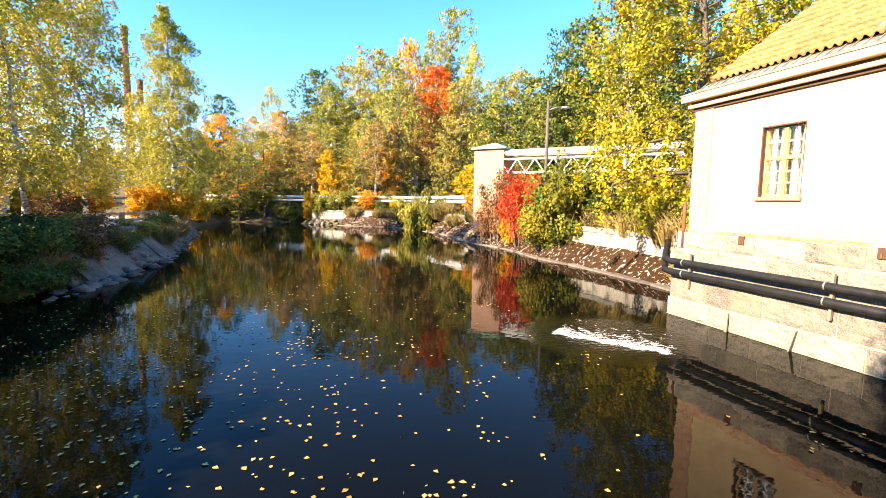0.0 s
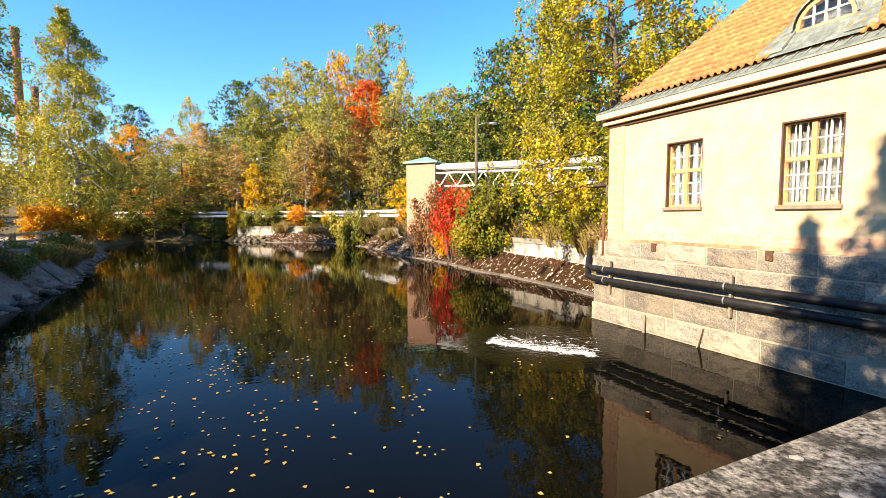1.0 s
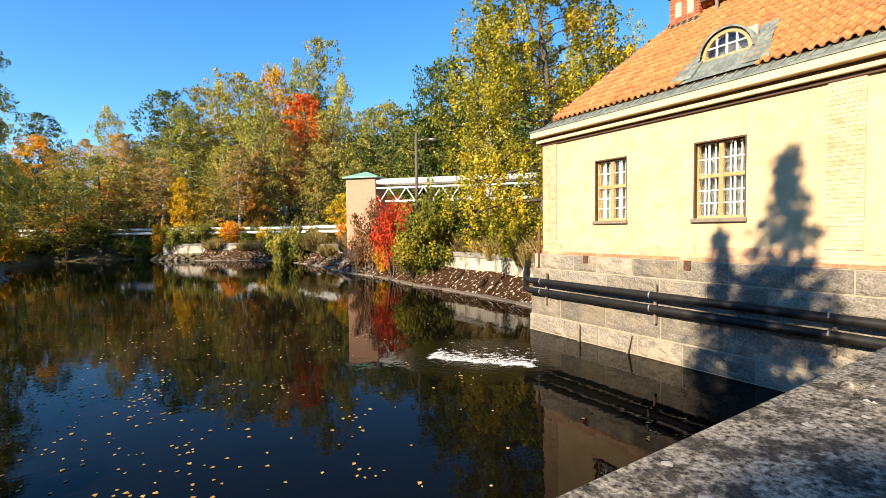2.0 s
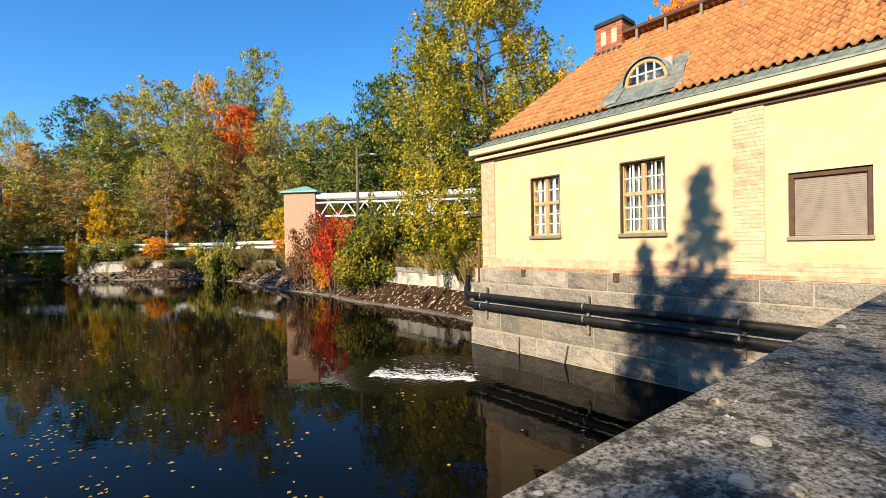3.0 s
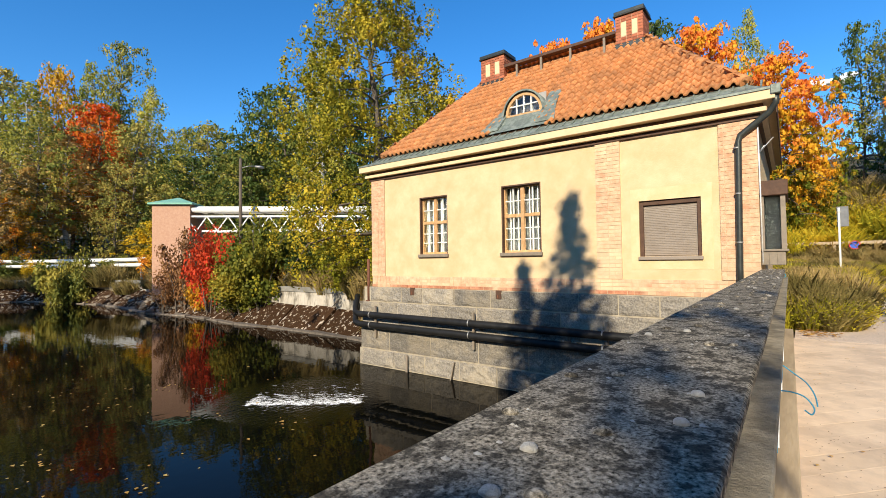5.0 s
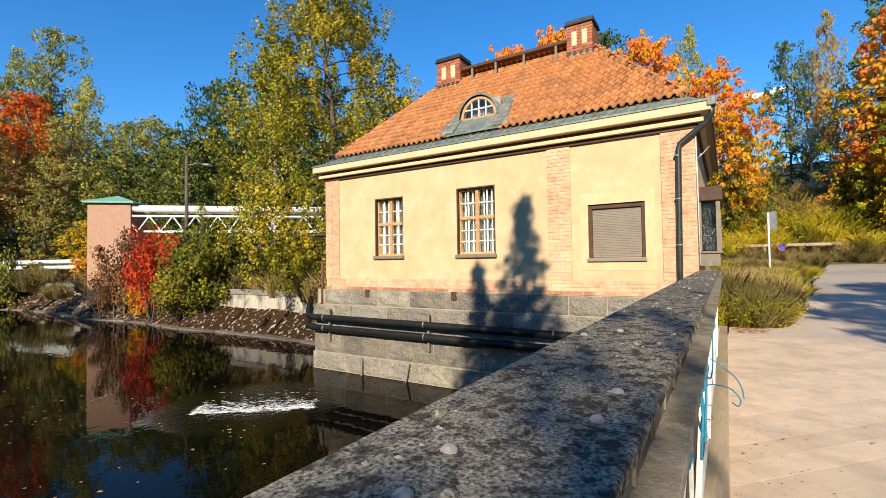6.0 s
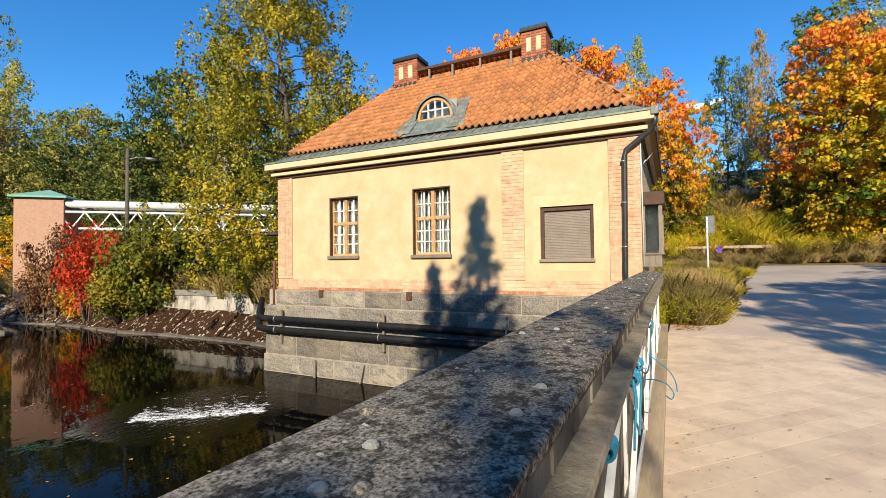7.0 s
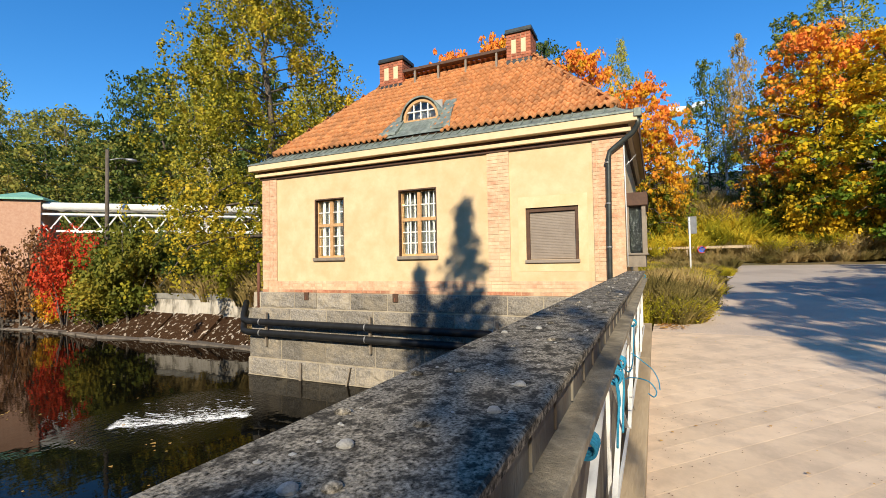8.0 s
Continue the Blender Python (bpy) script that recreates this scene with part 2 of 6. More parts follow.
M["blue"] = mat("blue_sign", (0.03, 0.10, 0.50), None, 4.0, 0.5)
M["red"] = mat("red_sign", (0.55, 0.03, 0.03), None, 4.0, 0.5)
# matt white that paints glints on the ripples as well as foam
M["foam"] = mat("foam", (0.92, 0.92, 0.91), (0.85, 0.86, 0.86), 20.0, 0.7, bump=0.2)
M["cloud"] = mat("cloud", (0.85, 0.86, 0.88), None, 0.01, 1.0, bump=0)
M["glass"] = glass_mat("window_glass")
LEAF = dict(
    green=leaf_mat("green_leaves", (0.13, 0.15, 0.03), (0.28, 0.265, 0.05), (0.48, 0.38, 0.07)),
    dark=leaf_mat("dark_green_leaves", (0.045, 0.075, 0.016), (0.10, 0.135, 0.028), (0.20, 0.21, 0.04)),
    birch=leaf_mat("yellowing_birch_leaves", (0.20, 0.22, 0.03), (0.42, 0.38, 0.055), (0.68, 0.52, 0.09)),
    yellow=leaf_mat("yellow_leaves", (0.36, 0.28, 0.02), (0.68, 0.42, 0.02), (0.82, 0.52, 0.03)),
    mixed=leaf_mat("yellow_green_leaves", (0.21, 0.205, 0.018), (0.52, 0.40, 0.032), (0.82, 0.53, 0.05)),
    willow=leaf_mat("willow_leaves", (0.11, 0.13, 0.02), (0.24, 0.22, 0.03), (0.50, 0.36, 0.04)),
    olive=leaf_mat("olive_leaves", (0.20, 0.20, 0.045), (0.38, 0.325, 0.075), (0.60, 0.43, 0.10)),
    tan=leaf_mat("tan_leaves", (0.32, 0.22, 0.07), (0.52, 0.33, 0.10), (0.66, 0.40, 0.11)),
    orange=leaf_mat("orange_leaves", (0.48, 0.30, 0.02), (0.72, 0.37, 0.03), (0.78, 0.26, 0.03)),
    maple=leaf_mat("yellow_maple_leaves", (0.10, 0.16, 0.015), (0.66, 0.48, 0.02), (0.84, 0.46, 0.02), 0.9),
    amber=leaf_mat("orange_maple_leaves", (0.15, 0.17, 0.015), (0.82, 0.42, 0.025), (0.86, 0.25, 0.045), 0.9),
    redorange=leaf_mat("red_orange_leaves", (0.55, 0.20, 0.02), (0.68, 0.15, 0.015), (0.62, 0.08, 0.015)),
    red=leaf_mat("scarlet_leaves", (0.55, 0.07, 0.02), (0.72, 0.07, 0.03), (0.78, 0.14, 0.05)),
    russet=leaf_mat("russet_leaves", (0.15, 0.08, 0.03), (0.27, 0.13, 0.055), (0.40, 0.21, 0.08)),
    grass=leaf_mat("dry_grass", (0.16, 0.13, 0.04), (0.31, 0.23, 0.08), (0.50, 0.36, 0.15)),
    weed=leaf_mat("yellow_green_weeds", (0.26, 0.25, 0.02), (0.54, 0.43, 0.03), (0.72, 0.50, 0.04)),
    fallen=leaf_mat("fallen_leaves", (0.44, 0.22, 0.06), (0.66, 0.38, 0.10), (0.78, 0.56, 0.17)),
)

# ---- mesh helpers ----
def part(name, bm, material, parent=None, label=""):
    """One bmesh as one mesh object, under a thing if one is given."""
    me = bpy.data.meshes.new(name)
    bm.to_mesh(me)
    bm.free()
    me.materials.append(material)
    ob = new(name, me)
    if parent is not None:
        ob.parent = parent
        ob.matrix_parent_inverse = parent.matrix_basis.inverted()
    return tagged(ob, label)

def thing(name, label, category, group="", kind="", at=(0, 0, 0)):
    ob = new(name)
    ob.location = at
    ob.matrix_basis = Matrix.Translation(at)
    return tagged(ob, label, category, group, kind)

def box(bm, x0, x1, y0, y1, z0, z1, bevel=0.0):
    r = bmesh.ops.create_cube(bm, size=1.0)
    bmesh.ops.scale(bm, vec=(x1 - x0, y1 - y0, z1 - z0), verts=r["verts"])
    bmesh.ops.translate(bm, vec=((x0 + x1) / 2, (y0 + y1) / 2, (z0 + z1) / 2), verts=r["verts"])
    if bevel:
        edges = list({e for v in r["verts"] for e in v.link_edges})
        bmesh.ops.bevel(bm, geom=edges, offset=bevel, segments=1, affect="EDGES")
    return bm

def boxes(*rows, bevel=0.0):
    bm = bmesh.new()
    for r in rows:
        box(bm, *r, bevel=bevel)
    return bm

def beam(bm, a, b, w, h, up=(0, 0, 1)):
    """A bar of section w by h from a to b."""
    a, b = Vector(a), Vector(b)
    d = (b - a).normalized()
    s = d.cross(Vector(up))
    s = s.normalized() if s.length > 1e-4 else Vector((1, 0, 0))
    u = s.cross(d)
    vs = [bm.verts.new(p + s * (w / 2 * i) + u * (h / 2 * j)) for p in (a, b) for i, j in ((-1, -1), (1, -1), (1, 1), (-1, 1))]
    for f in ((0, 1, 2, 3), (7, 6, 5, 4), (0, 4, 5, 1), (1, 5, 6, 2), (2, 6, 7, 3), (3, 7, 4, 0)):
        bm.faces.new([vs[i] for i in f])
    return bm

def tube(bm, points, radii, sides=8, caps=True):
    """A round tube along points, with a radius at each."""
    pts = [Vector(p) for p in points]
    rings = []
    ref = Vector((0.13, 0.27, 0.95))
    for i, p in enumerate(pts):
        d = (pts[min(i + 1, len(pts) - 1)] - pts[max(i - 1, 0)]).normalized()
        s = d.cross(ref)
        s = s.normalized() if s.length > 0.05 else d.cross(Vector((1, 0, 0))).normalized()
        u = s.cross(d)
        r = radii[i] if isinstance(radii, (list, tuple)) else radii
        rings.append([bm.verts.new(p + (s * math.cos(2 * math.pi * k / sides) + u * math.sin(2 * math.pi * k / sides)) * r) for k in range(sides)])
    for a, b in zip(rings, rings[1:]):
        for k in range(sides):
            f = bm.faces.new((a[k], a[(k + 1) % sides], b[(k + 1) % sides], b[k]))
            f.smooth = True
    if caps:
        bm.faces.new(rings[0][::-1])
        bm.faces.new(rings[-1])
    return bm

def raw(name, verts, faces, material, smooth=False):
    """A mesh from arrays; faces all of one size."""
    me = bpy.data.meshes.new(name)
    verts = np.asarray(verts, dtype=np.float32)
    faces = np.asarray(faces, dtype=np.int32)
    k = faces.shape[1]
    me.vertices.add(len(verts))
    me.vertices.foreach_set("co", verts.ravel())
    me.loops.add(faces.size)
    me.loops.foreach_set("vertex_index", faces.ravel())
    me.polygons.add(len(faces))
    me.polygons.foreach_set("loop_start", np.arange(0, faces.size, k, dtype=np.int32))
    me.polygons.foreach_set("loop_total", np.full(len(faces), k, dtype=np.int32))
    if smooth:
        me.polygons.foreach_set("use_smooth", np.ones(len(faces), dtype=bool))
    me.update(calc_edges=True)
    me.validate()
    me.materials.append(material)
    return me

def leaf_cloud(rng, centres, size, flat=0.0, facing=None):
    """Small folded leaves at the centres, each turned its own way, or roughly towards the directions in facing."""
    n = len(centres)
    d = rng.normal(size=(n, 3))
    d[:, 2] -= 0.3
    d /= np.linalg.norm(d, axis=1)[:, None]
    o = rng.normal(size=(n, 3))
    if flat:
        o = o * (1 - flat)
        o[:, 2] += flat * 3
        d[:, 2] *= 1 - flat
    if facing is not None:
        o = facing + o * 0.5
    s = np.cross(d, o)
    s /= np.linalg.norm(s, axis=1)[:, None] + 1e-9
    if facing is not None:
        d = np.cross(o, s)
        d /= np.linalg.norm(d, axis=1)[:, None] + 1e-9
    k = (size * rng.uniform(0.6, 1.35, n))[:, None]
    nn = np.cross(s, d)
    v = np.stack([centres - d * k * 0.55, centres + s * k * 0.4 + nn * k * 0.12, centres + d * k * 0.6, centres - s * k * 0.4 + nn * k * 0.12], axis=1).reshape(-1, 3)
    i = np.arange(n)[:, None] * 4
    return v, i + np.array([[0, 1, 2, 3]])

def shell(rng, centres, radii, stretch=(1, 1, 0.8)):
    """Leaf places on the outside of clumps, thicker above than below, and the way each one faces."""
    w = rng.normal(size=(len(centres), 3))
    w[:, 2] += 0.45
    w /= np.linalg.norm(w, axis=1)[:, None]
    out = rng.uniform(0.55, 1.12, len(centres)) ** 0.6
    return centres + w * (out * radii)[:, None] * np.array(stretch), w

# ---- trees ----
def tree(name, label, category, leaves, bark, height, radius, base=0.2, count=6000, leaf=0.16, shape="round", limbs=34, droop=0.15,
         lean=0.0, spread=0.32, seed=1, trunk=None, group="trees round the pond", sparse=0.0,
         puff=1.0, clumped=1.0):
    """A tree with its foot at the origin: tapered trunk, limbs, and leaves gathered in uneven clumps along the limbs."""
    rng = np.random.default_rng(seed)
    root = thing(name, label, category, group)
    tr = trunk or height * 0.013 + 0.04
    bm = bmesh.new()
    n = 9
    wob = rng.normal(size=(n + 1, 2)) * height * 0.006
    pts = [(wob[i, 0] * i / 3 + lean * height * (i / n) ** 1.5, wob[i, 1] * i / 3, height * 0.96 * i / n - 0.25 * (i == 0)) for i in range(n + 1)]
    tube(bm, pts, [tr * (1.25 if i == 0 else 1 - 0.9 * i / n) for i in range(n + 1)], 8)
    part("trunk", bm, bark, root)
    bm = bmesh.new()
    cents = []
    P = np.array(pts)
    for i in range(limbs):
        u = base + (1 - base) * ((i + rng.uniform(0, 0.9)) / limbs)
        v = (u - base) / (1 - base)
        if shape == "round":
            r = radius * (max(0.0, 1 - (2 * v - 0.85) ** 2 * 0.8)) ** 0.5
        elif shape == "tall":
            r = radius * (min(1.0, v * 3.5 + 0.35)) * (1 - v ** 3.0) ** 0.8
        elif shape == "cone":
            r = radius * (1 - v) ** 0.85
        else:
            r = radius * (0.55 + 0.45 * math.sin(v * 3.1)) 
        r = max(r * rng.uniform(0.62, 1.12), 0.12 * radius)
        az = i * 2.39996 + rng.uniform(-0.5, 0.5)
        f = u * n * 0.98
        k = min(int(f), n - 1)
        st = P[k] + (P[k + 1] - P[k]) * (f - k)
        rise = {"cone": -0.25, "tall": 0.75}.get(shape, 0.5) * rng.uniform(0.5, 1.3) * (1 if shape == "cone" else 0.4 + 0.8 * v)
        q = []
        for j in range(5):
            s = j / 4
            q.append(st + np.array([math.cos(az) * r * s, math.sin(az) * r * s, r * (rise * s - droop * 2.2 * s * s)]) + rng.normal(size=3) * 0.05 * r * s)
        tube(bm, q, [max(tr * (1 - 0.85 * u) * 0.42 * (1 - 0.85 * j / 4), 0.008) for j in range(5)], 4, caps=False)
        if rng.uniform() < sparse:
            continue
        q = np.array(q)
        m = int(count / limbs * (0.35 + r / radius * 0.9))
        clumps = max(2, int((2 + 3.2 * r / radius) * clumped))
        ct = rng.uniform(0.25, 1.05, clumps) ** 0.7
        seg = np.clip(ct * 4, 0, 3.999)
        kk = seg.astype(int)
        cc = q[kk] + (q[kk + 1] - q[kk]) * (seg - kk)[:, None] + rng.normal(size=(clumps, 3)) * spread * r * np.array([0.7, 0.7, 0.5])
        pick = rng.integers(0, clumps, m)
        sg = puff * (0.44 * radius ** 0.6 * spread * 2.0) * (0.45 + rng.uniform(0, 1, clumps))[pick]
        pos, way = shell(rng, cc[pick], sg, (1, 1, 0.75) if droop < 0.3 else (0.8, 0.8, 1.5))
        cents.append(np.column_stack([pos + rng.normal(size=(m, 3)) * sg[:, None] * 0.16, way]))
    tagged(part("branchwork", bm, bark, root), kind="stuff")
    c = np.concatenate(cents)
    c = c[c[:, 2] > 0.15]
    v, fcs = leaf_cloud(rng, c[:, :3], leaf, facing=c[:, 3:])
    ob = new("crown", raw("crown", v, fcs, leaves))
    ob.parent = root
    return root

def bush(name, label, leaves, height, radius, count=2500, leaf=0.12, seed=1, group="bushes on the bank", stems=14):
    rng = np.random.default_rng(seed)
    root = thing(name, label, "bush", group)
    bm = bmesh.new()
    cents = []
    for i in range(stems):
        az, r = rng.uniform(0, 6.28), radius * rng.uniform(0.2, 1.0)
        top = np.array([math.cos(az) * r, math.sin(az) * r, height * rng.uniform(0.55, 1.0) * (1 - 0.35 * (r / radius) ** 2)])
        foot = np.array([math.cos(az) * r * 0.2, math.sin(az) * r * 0.2, -0.1])
        q = [foot + (top - foot) * s + np.array([0, 0, 0.12 * height * math.sin(s * 3.1)]) + rng.normal(size=3) * 0.03 * height for s in (0, 0.33, 0.67, 1.0)]
        tube(bm, q, [0.03, 0.022, 0.014, 0.006], 4, caps=False)
        m = count // stems
        t = rng.uniform(0.15, 1.05, m)
        q = np.array(q)
        seg = np.clip(t * 3, 0, 2.999)
        k = seg.astype(int)
        knots = q[k] + (q[k + 1] - q[k]) * (seg - k)[:, None]
        group_of = rng.integers(0, 7, m)
        heart = knots[:7][group_of] + rng.normal(size=(7, 3))[group_of] * 0.13 * radius
        pos, way = shell(rng, heart, radius * rng.uniform(0.14, 0.30, 7)[group_of])
        cents.append(np.column_stack([pos + rng.normal(size=(m, 3)) * 0.05 * radius, way]))
    tagged(part("stemwork", bm, M["bark"], root), kind="stuff")
    c = np.concatenate(cents)
    c = c[c[:, 2] > 0.03]
    v, f = leaf_cloud(rng, c[:, :3], leaf, facing=c[:, 3:])
    ob = new("foliage", raw("foliage", v, f, leaves))
    ob.parent = root
    return root

# ---- ground and water ----
WATER = -1.57
SHORE = [(-7.0, -7.0), (-7.4, 4.0), (-7.9, 12.6), (-7.6, 16.6), (-6.7, 18.8), (-6.0, 21.5), (-5.6, 25.0), (-6.4, 32.5), (-8.2, 45.5), (-10.0, 55.0),
         (-9.0, 66.0), (-1.0, 66.0), (1.3, 60.0), (5.1, 57.0), (11.1, 52.6), (13.4, 42.6), (12.7, 32.3), (13.4, 28.0), (13.1, 22.5),
         (13.4, 18.0), (13.4, 14.0), (12.6, 11.6), (10.6, 10.6), (10.6, -7.0)]

def shore_distance(x, y):
    """Metres outside the pond's edge; negative over the water."""
    d = np.full(x.shape, 1e9)
    inside = np.zeros(x.shape, bool)
    for (ax, ay), (bx, by) in zip(SHORE, SHORE[1:] + SHORE[:1]):
        ex, ey = bx - ax, by - ay
        t = np.clip(((x - ax) * ex + (y - ay) * ey) / (ex * ex + ey * ey), 0, 1)
        d = np.minimum(d, np.hypot(x - ax - t * ex, y - ay - t * ey))
        cross = (ay > y) != (by > y)
        with np.errstate(divide="ignore", invalid="ignore"):
            inside ^= cross & (x < ex * (y - ay) / (ey if ey else 1e-9) + ax)
    return np.where(inside, -d, d)

def road_rise(x, y):
    """The road climbs gently away from the bridge."""
    return 0.042 * np.clip(np.asarray(x, float) - 14.0, 0, 22.5) * np.clip((6.0 - np.asarray(y, float)) / 4.0, 0, 1)

def ground_height(x, y):
    x, y = np.asarray(x, float), np.asarray(y, float)
    d = shore_distance(x, y)
    right = 1 / (1 + np.exp(-np.clip((x - 2) / 1.5, -30, 30)))
    top = 0.1 * right - 0.35 * (1 - right)
    bank = np.interp(d, [-3, -0.6, 0, 1.3, 1.6, 2.4], [-4.0, -2.4, WATER - 0.05, -0.75, -0.45, 0.0]) + np.where(d > 0, top * np.clip((d - 1.2) / 1.2, 0, 1), 0)
    hill = 0.16 * np.clip(y - 62, 0, 70) + 0.12 * np.clip(x - 22, 0, 60) * np.clip((y - 14) / 14, 0, 1)
    hill = hill + 0.34 * np.clip(x - 36.5, 0, 40) * np.clip((12 - y) / 10, 0, 1) + 0.05 * np.clip(-x - 25, 0, 60) * np.clip(y / 30, 0, 1)
    hill = hill + road_rise(x, y)
    return np.where(d > 1.6, bank + hill, bank)

def height_at(x, y):
    return float(ground_height(np.array([x]), np.array([y]))[0])

def axis(lo, hi, step):
    far = [step * 2 * 1.5 ** i for i in range(1, 18)]
    out = np.cumsum(far)
    out = out[out < 2500]
    return np.concatenate([lo - out[::-1], np.arange(lo, hi, step), hi + out])

gx, gy = axis(-22.0, 46.0, 0.6), axis(-22.0, 76.0, 0.6)
X, Y = np.meshgrid(gx, gy, indexing="ij")
Z = ground_height(X, Y)
DS = shore_distance(X, Y)
rough = np.array([[noise.noise((a * 0.7, b * 0.7, 0.0)) for b in gy] for a in gx])
flat = ((X > 9) & (X < 35.3) & (Y < 3.5)) | ((X > -14) & (X <= 9) & (Y < 2))
Z = Z + np.where(flat, 0.0, rough * 0.16) - np.where(flat & (X < 60) & (DS > 0), 0.22, 0)
idx = np.arange(X.size).reshape(X.shape)
quads = np.stack([idx[:-1, :-1], idx[1:, :-1], idx[1:, 1:], idx[:-1, 1:]], -1).reshape(-1, 4)
ground = new("ground", raw("ground", np.stack([X, Y, Z], -1).reshape(-1, 3), quads, M["soil"], True))
tagged(ground, "brown leaf-littered forest ground and pond banks", "ground", kind="structure")

wv = [(a, b, WATER) for a in np.linspace(-30, 30, 3) for b in np.linspace(-7.5, 90, 3)]
water = new("water", raw("water", wv, [(i * 3 + j, i * 3 + 3 + j, i * 3 + 4 + j, i * 3 + 1 + j) for i in range(2) for j in range(2)], M["water"]))
tagged(water, "dark still pond water mirroring trees and sky", "water", kind="structure")

def strip(name, label, outline, z, material, category):
    """A thin paved sheet with a ragged outline."""
    bm = bmesh.new()
    f = bm.faces.new([bm.verts.new((x, y, z)) for x, y in outline])
    f.normal_update()
    if f.normal.z < 0:
        f.normal_flip()
    for x in range(14, 38, 2):
        bmesh.ops.bisect_plane(bm, geom=[*bm.verts, *bm.edges, *bm.faces], plane_co=(x, 0, 0), plane_no=(1, 0, 0))
    for v in bm.verts:
        v.co.z += float(road_rise(v.co.x, v.co.y))
    r = bmesh.ops.extrude_face_region(bm, geom=list(bm.faces))
    bmesh.ops.translate(bm, vec=(0, 0, -0.25), verts=[g for g in r["geom"] if isinstance(g, bmesh.types.BMVert)])
    bmesh.ops.recalc_face_normals(bm, faces=bm.faces)
    return tagged(part(name, bm, material), label, category, kind="structure")

strip("road", "grey asphalt road with dusty wheel tracks", [(13.6, -0.6), (15.0, -1.0), (19, -1.6), (27, -2.6), (35.4, -4.4), (36.4, -10.0), (37.5, -19), (40, -60), (25, -60), (17, -30), (13.0, -14)], -0.004, M["asphalt"], "road")
strip("gravel_verge", "pale gravel apron at the end of the bridge", [(10.9, 0.66), (12.8, 0.62), (13.8, 0.1), (16, -0.35), (18.6, -1.4), (20, -3.0), (15, -7), (13.0, -20), (10.9, -20)], 0.001, M["gravel"], "gravel")

# ---- the building ----
WX, Y0, Y1, BX = 10.5, 1.08, 10.53, 17.0
ZB, ZT = 0.69, 3.82

def pierced_wall(x0, x1, a0, a1, z0, z1, holes):
    """One wall slab, facing along x, with openings cut right through it."""
    ys = sorted({a0, a1, *(v for h in holes for v in h[:2])})
    zs = sorted({z0, z1, *(v for h in holes for v in h[2:])})
    solid = {(i, j) for i in range(len(ys) - 1) for j in range(len(zs) - 1)
             if not any(h[0] <= ys[i] and ys[i + 1] <= h[1] and h[2] <= zs[j] and zs[j + 1] <= h[3] for h in holes)}
    bm = bmesh.new()
    made = {}
    def vert(k, i, j):
        if (k, i, j) not in made:
            made[k, i, j] = bm.verts.new(((x0, x1)[k], ys[i], zs[j]))
        return made[k, i, j]
    for i, j in solid:
        bm.faces.new([vert(0, *c) for c in ((i, j), (i, j + 1), (i + 1, j + 1), (i + 1, j))])
        bm.faces.new([vert(1, *c) for c in ((i, j), (i + 1, j), (i + 1, j + 1), (i, j + 1))])
        for n, a, b in (((i - 1, j), (i, j), (i, j + 1)), ((i + 1, j), (i + 1, j + 1), (i + 1, j)), ((i, j - 1), (i + 1, j), (i, j)), ((i, j + 1), (i, j + 1), (i + 1, j + 1))):
            if n not in solid:
                bm.faces.new((vert(0, *a), vert(1, *a), vert(1, *b), vert(0, *b)))
    bmesh.ops.recalc_face_normals(bm, faces=bm.faces)
    return bm

house = thing("pump_house", "yellow stuccoed house with hipped clay-tile roof above dark water", "building", at=(13.75, 5.8, 0.0))
HOLES = [(7.755, 8.70, 1.60, 3.14), (5.13, 6.15, 1.59, 3.18), (1.96, 3.04, 1.447, 2.54)]
part("front_wall", pierced_wall(WX, WX + 0.4, Y0, Y1, ZB, ZT, HOLES), M["stucco"], house)
part("side_wall", boxes((WX + 0.4, BX, Y0, Y0 + 0.4, ZB, ZT)), M["stucco"], house)
part("side_wall", boxes((WX + 0.4, BX, Y1 - 0.4, Y1, ZB, ZT)), M["stucco"], house)
part("back_wall", boxes((BX - 0.4, BX, Y0 + 0.4, Y1 - 0.4, ZB, ZT)), M["stucco"], house)
part("inner_floor", boxes((WX + 0.41, BX - 0.41, Y0 + 0.41, Y1 - 0.41, ZB - 0.2, ZB)), M["dark_room"], house)
part("attic_floor", boxes((WX + 0.1, BX - 0.1, Y0 + 0.1, Y1 - 0.1, ZT + 0.002, ZT + 0.04)), M["dark_room"], house)
# brown recess strips stand for paint and for the shadow between the mouldings
for o, lo, hi, m, nm in ((0.06, 3.862, 3.874, "brown", "frieze"), (0.15, 3.876, 3.955, "cream", "lower_moulding"), (0.10, 3.957, 4.032, "brown", "recess_board"), (0.27, 4.034, 4.19, "cream", "cornice")):
    part(nm, boxes((WX - o, BX + o, Y0 - o, Y1 + o, lo, hi), bevel=0.006), M[m], house)
part("frieze", boxes((WX - 0.055, BX + 0.055, Y0 - 0.055, Y1 + 0.055, 3.80, 3.861)), M["brown"], house)
# board added over the cream side cornice: brown wood and its shade in one
part("fascia_board", boxes((WX + 0.02, BX + 0.2, Y0 - 0.292, Y0 - 0.273, 3.86, 4.186), bevel=0.003), M["brown"], house, "brown board added over the side eaves, dark as wood in shade")
# pale mend round the shuttered window
part("stucco_patch", pierced_wall(WX - 0.005, WX + 0.01, 1.78, 3.2, 1.2, 2.78, [HOLES[2]]), M["patch"], house)

